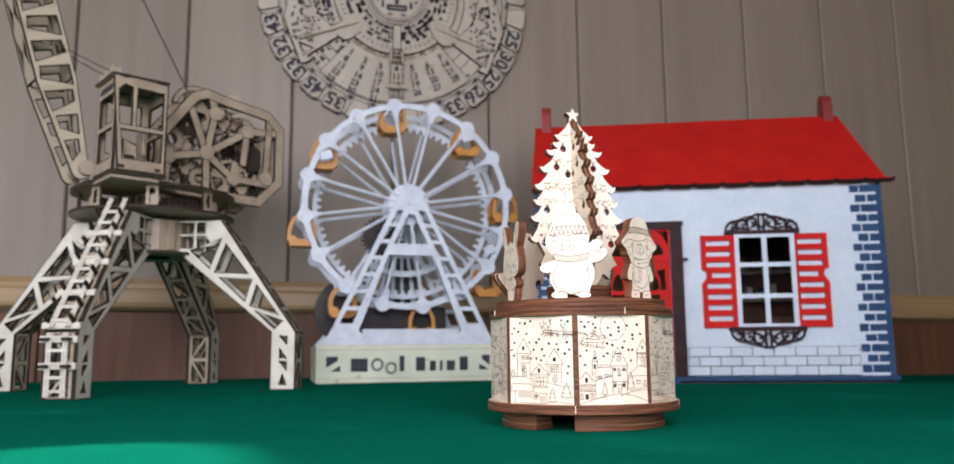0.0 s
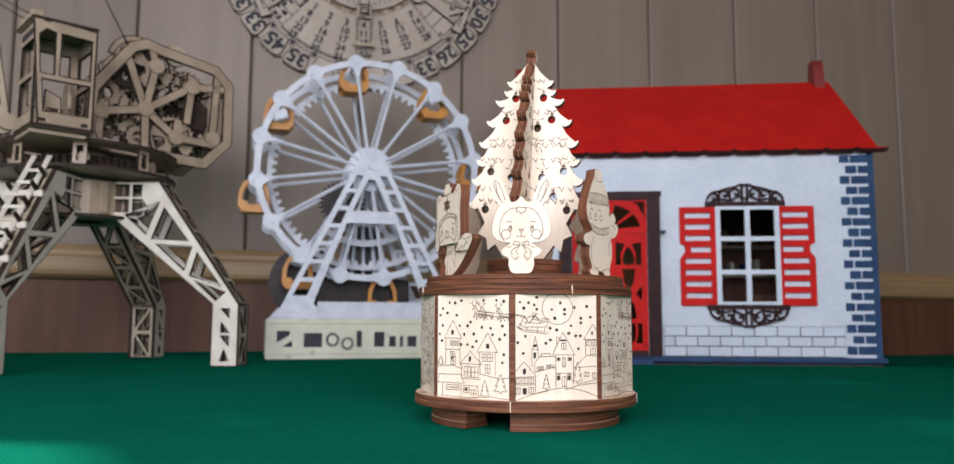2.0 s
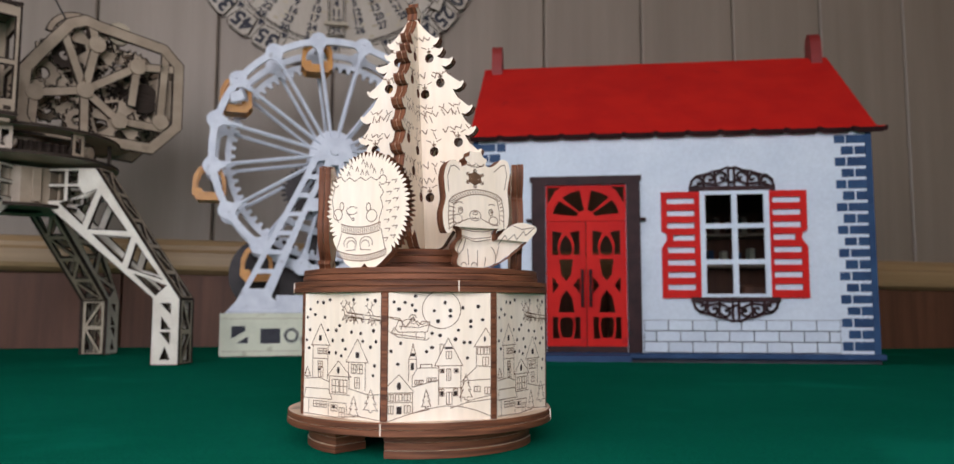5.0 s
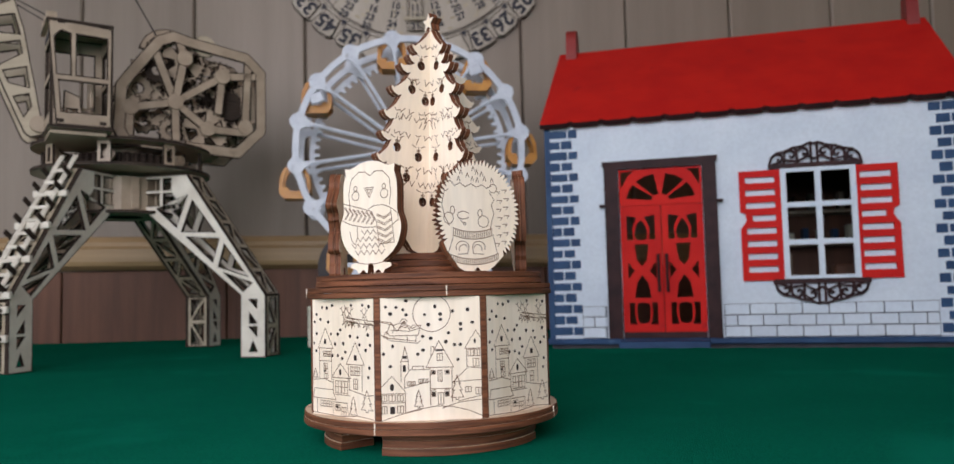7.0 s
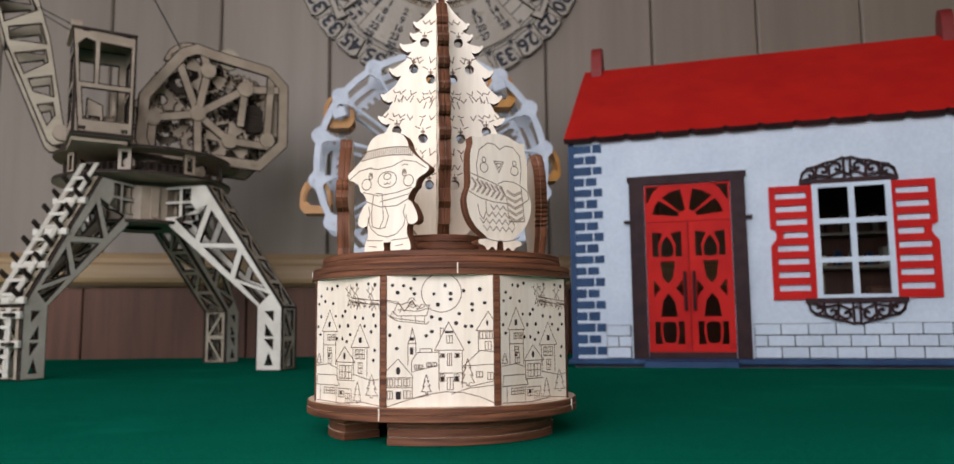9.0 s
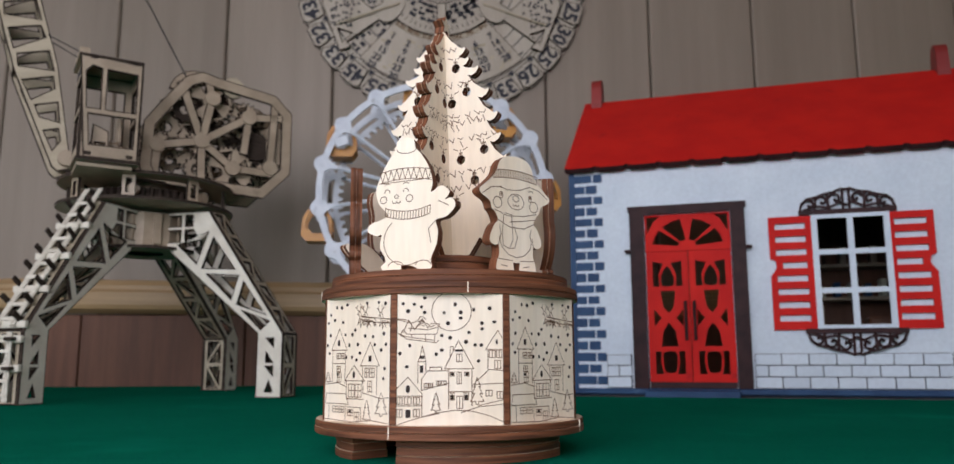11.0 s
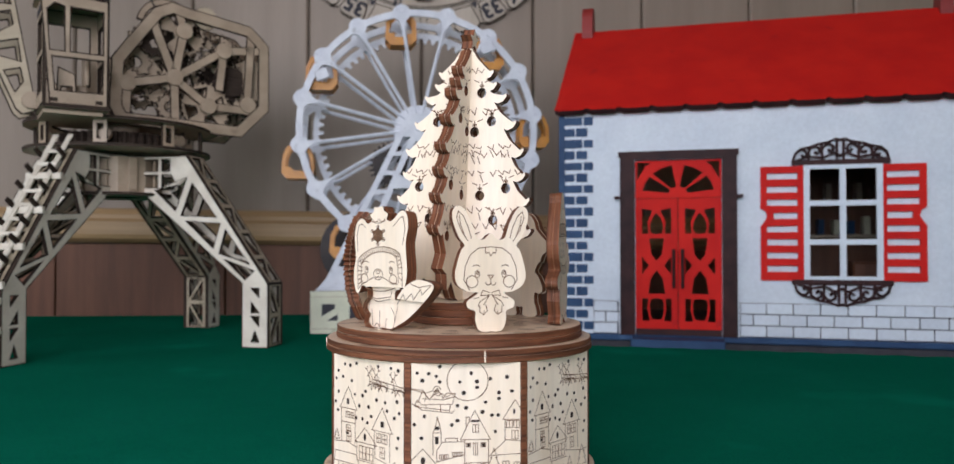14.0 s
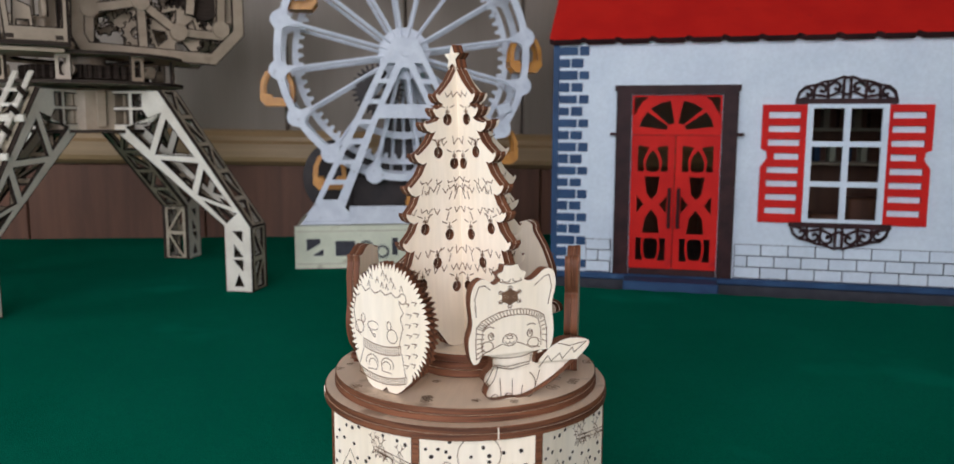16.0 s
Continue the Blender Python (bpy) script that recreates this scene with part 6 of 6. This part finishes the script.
def plate_poly(a, r0, r1, da):
    return [(r0 * math.cos(radians(a - da * 0.8)), r0 * math.sin(radians(a - da * 0.8))), (r0 * math.cos(radians(a + da * 0.8)), r0 * math.sin(radians(a + da * 0.8))), ((r1 - 0.006) * math.cos(radians(a + da)), (r1 - 0.006) * math.sin(radians(a + da))), (r1 * math.cos(radians(a + da * 0.7)), r1 * math.sin(radians(a + da * 0.7))), (r1 * math.cos(radians(a - da * 0.7)), r1 * math.sin(radians(a - da * 0.7))), ((r1 - 0.006) * math.cos(radians(a - da)), (r1 - 0.006) * math.sin(radians(a - da)))]


def text(words, size, x, y, z, turn, parent, mat=INK, name="numeral"):
    cu = bpy.data.curves.new(name, "FONT")
    cu.body, cu.size, cu.align_x, cu.align_y, cu.extrude = words, size, "CENTER", "CENTER", 0.0003
    cu.resolution_u = 2
    cu.offset = size * 0.034
    cu.materials.append(mat)
    ob = new(name, cu)
    ob.parent = parent
    ob.matrix_basis = pose(x, y, z, 0, 0, turn)
    return ob


RIMNUM = {17: "43", 18: "32", 19: "33", 20: "45", 21: "35", 26: "33", 27: "26", 28: "25", 29: "30", 30: "25"}
for i in range(LOBES):
    a = (i + 0.5) * 11.25
    pl_ = part("number_plate", cut([plate_poly(a, 0.181, CALR - 0.0005, 5.1)], 0.003, pose(0, 0, 0.0098), 0.0016), (CALFACE, AGEDEDGE), calendar)
    key = i
    if key in RIMNUM:
        text(RIMNUM[key], 0.029, 0.196 * math.cos(radians(a)), 0.196 * math.sin(radians(a)), 0.0117, a + 90 + 180, pl_)
    t0 = a + 5.625
    tri = [(0.187 * math.cos(radians(t0)), 0.187 * math.sin(radians(t0))), (0.178 * math.cos(radians(t0 - 1.6)), 0.178 * math.sin(radians(t0 - 1.6))), (0.178 * math.cos(radians(t0 + 1.6)), 0.178 * math.sin(radians(t0 + 1.6)))]
    part("marker", plate([tri], 0.0008, z0=0.0084), (INK, INK), calendar)
# the fan of dates
fan = circle(0.1745, 24, 0, 0, 228, 312) + list(reversed(circle(0.098, 16, 0, 0, 228, 312)))
sheet = part("date_sheet", cut([fan], 0.0025, pose(0, 0, 0.01395), 0.0012), (CALFACE, AGEDEDGE), calendar, "pale sheet of dates")
for d in range(1, 32):
    col, row = (d - 1) % 7, (d - 1) // 7
    a = 234.5 + 11.9 * col
    r = 0.1195 + 0.0132 * row
    text(str(d), 0.0138, r * math.cos(radians(a)), r * math.sin(radians(a)), 0.0156, (a + 90) * 0.85 + 0.15 * 360, sheet)
part("day_band", plate([circle(0.1045, 24, 0, 0, 230, 310) + list(reversed(circle(0.0975, 24, 0, 0, 230, 310)))], 0.0012, z0=0.0152), (AGED, AGEDEDGE), calendar)
bm = bmesh.new()
rnd = random.Random(21)
for i in range(46):
    a, r = 231 + 78 * rnd.random(), 0.112 + 0.058 * rnd.random()
    box(-0.0035, 0.0035, -0.002, 0.002, 0.0151, 0.0153, bm, m=pose(0, 0, 0, 0, 0, a - 90) @ pose(0, r, 0))
part("sheet_pattern", bm, AGED, sheet)
for col, w in enumerate(("SUN", "MON", "TUE", "WED", "THU", "FRI", "SAT")):
    a = 234.5 + 11.9 * col
    text(w, 0.0078, 0.1010 * math.cos(radians(a)), 0.1010 * math.sin(radians(a)), 0.0166, a + 90, sheet, BURN, "day_name")
rnd = random.Random(9)
bm = bmesh.new()
for i in range(980):     # fine fretwork marks on the inner rings
    a, r = rnd.random() * 360, rnd.choice((0.056, 0.064, 0.071, 0.078, 0.106, 0.114, 0.122, 0.130, 0.139, 0.148, 0.157, 0.167))
    if r > 0.09 and 225 < a < 315:
        continue
    w, h = 0.0014 + 0.0018 * rnd.random(), 0.0012 + 0.0024 * rnd.random()
    box(-w, w, -h, h, 0.0127, 0.0131 if r > 0.09 else 0.0215, bm, m=pose(0, 0, 0, 0, 0, a) @ pose(0, r, 0))
part("fretwork", bm, INK, calendar)
for r in (0.110, 0.135, 0.152, 0.1725):
    part("ring_line", plate([circle(r, 90, 0, 0, -48, 228) + list(reversed(circle(r - 0.0014, 90, 0, 0, -48, 228)))], 0.0006, z0=0.0126), (INK, INK), calendar)
part("middle_ring", cut([circle(0.098, 72), circle(0.047, 48)], 0.004, pose(0, 0, 0.0180), 0.0016), (CALFACE, AGEDEDGE), calendar)
bm = bmesh.new()
for i in range(72):
    box(-0.0006, 0.0006, 0.0855, 0.0905, 0.0200, 0.0204, bm, m=pose(0, 0, 0, 0, 0, i * 5))
part("scale_marks", bm, INK, calendar)
part("centre_disc", plate([gear(0.050, 60, 0.0015)], 0.004, z0=0.0202), (CALFACE, AGEDEDGE), calendar)
part("centre_ring", cut([circle(0.046, 64), circle(0.041, 64)], 0.003, pose(0, 0, 0.0260), 0.0012), (CALFACE, AGEDEDGE), calendar)
bm = bmesh.new()
for x, y, w, h in ((0, -0.026, 0.014, 0.0022), (0, -0.020, 0.016, 0.0022), (-0.014, -0.023, 0.002, 0.004), (0.014, -0.023, 0.002, 0.004), (0, -0.010, 0.003, 0.006), (-0.022, -0.018, 0.002, 0.006), (0.022, -0.018, 0.002, 0.006), (-0.010, -0.034, 0.004, 0.0014), (0.010, -0.034, 0.004, 0.0014), (-0.03, -0.012, 0.0018, 0.0018), (0.03, -0.012, 0.0018, 0.0018)):
    box(x - w, x + w, y - h, y + h, 0.0243, 0.0252, bm, bevel=0.0003)
part("relief", bm, INK, calendar)
part("pointer", cut([rect(-0.0065, -0.104, 0.0065, -0.052), rect(-0.0042, -0.100, 0.0042, -0.092)], 0.0025, pose(0, 0, 0.02625)), (CALFACE, AGEDEDGE), calendar, "slotted date pointer")
part("pointer_slide", cut([rect(-0.0115, -0.168, 0.0115, -0.092), rect(-0.0085, -0.165, 0.0085, -0.112), rect(-0.0065, -0.109, 0.0065, -0.096)], 0.0025, pose(0, 0, 0.02375)), (CALFACE, AGEDEDGE), calendar)
part("pointer_bar", box(-0.016, 0.016, -0.154, -0.149, 0.0255, 0.0285, bevel=0.0005), AGED, calendar)
for s in (1, -1):
    wing = [(s * x, y) for x, y in ((0.060, -0.060), (0.090, -0.075), (0.135, -0.108), (0.128, -0.115), (0.145, -0.122), (0.172, -0.050), (0.160, 0.02), (0.135, 0.02), (0.120, -0.040), (0.100, -0.058), (0.072, -0.040))]
    hs = [[(s * x, y) for x, y in ((0.128, -0.095), (0.141, -0.108), (0.148, -0.088))], [(s * x, y) for x, y in ((0.132, -0.030), (0.150, -0.026), (0.148, -0.008), (0.136, -0.010))]]
    wg = part("side_wing", cut([wing] + hs, 0.003, pose(0, 0, 0.0180), 0.0014), (CALFACE, AGEDEDGE), calendar, "pierced side wing")
    bm = bmesh.new()
    rnd = random.Random(12)
    for i in range(70):
        f = rnd.random()
        x, y = 0.118 + 0.042 * rnd.random(), -0.085 + 0.09 * f
        box(s * x - 0.0016, s * x + 0.0016, y - 0.0018, y + 0.0018, 0.0196, 0.0201, bm)
    part("fretwork", bm, INK, wg)
    part("needle", rod((s * 0.060, -0.052, 0.026), (s * 0.150, -0.084, 0.026), 0.0016, n=8), AGED, calendar, "thin wooden needle")
    part("boss", plate([smooth([(s * x, y) for x, y in ((0.052, -0.045), (0.060, -0.068), (0.078, -0.080), (0.092, -0.070), (0.084, -0.050), (0.066, -0.038))], 3)], 0.003, z0=0.0205), (CALFACE, AGEDEDGE), calendar)
part("hanger", rod((0, 0.03, -0.002), (0, 0.03, 0.004), 0.006, n=12), AGED, calendar)


# ---- what moves ----
def motions():
    walk(turntable, [(0.5 * i, pose(0, 0, 0, 0, 0, -175.5 + 33.73 * 0.5 * i - 0.071 * (0.5 * i) ** 2)) for i in range(33)])
    walk(tree, [(0.5 * i, pose(0, 0, 0, 0, 0, -85.8 - 59.8 * (0.5 * i - 9.0))) for i in range(33)])


motions()
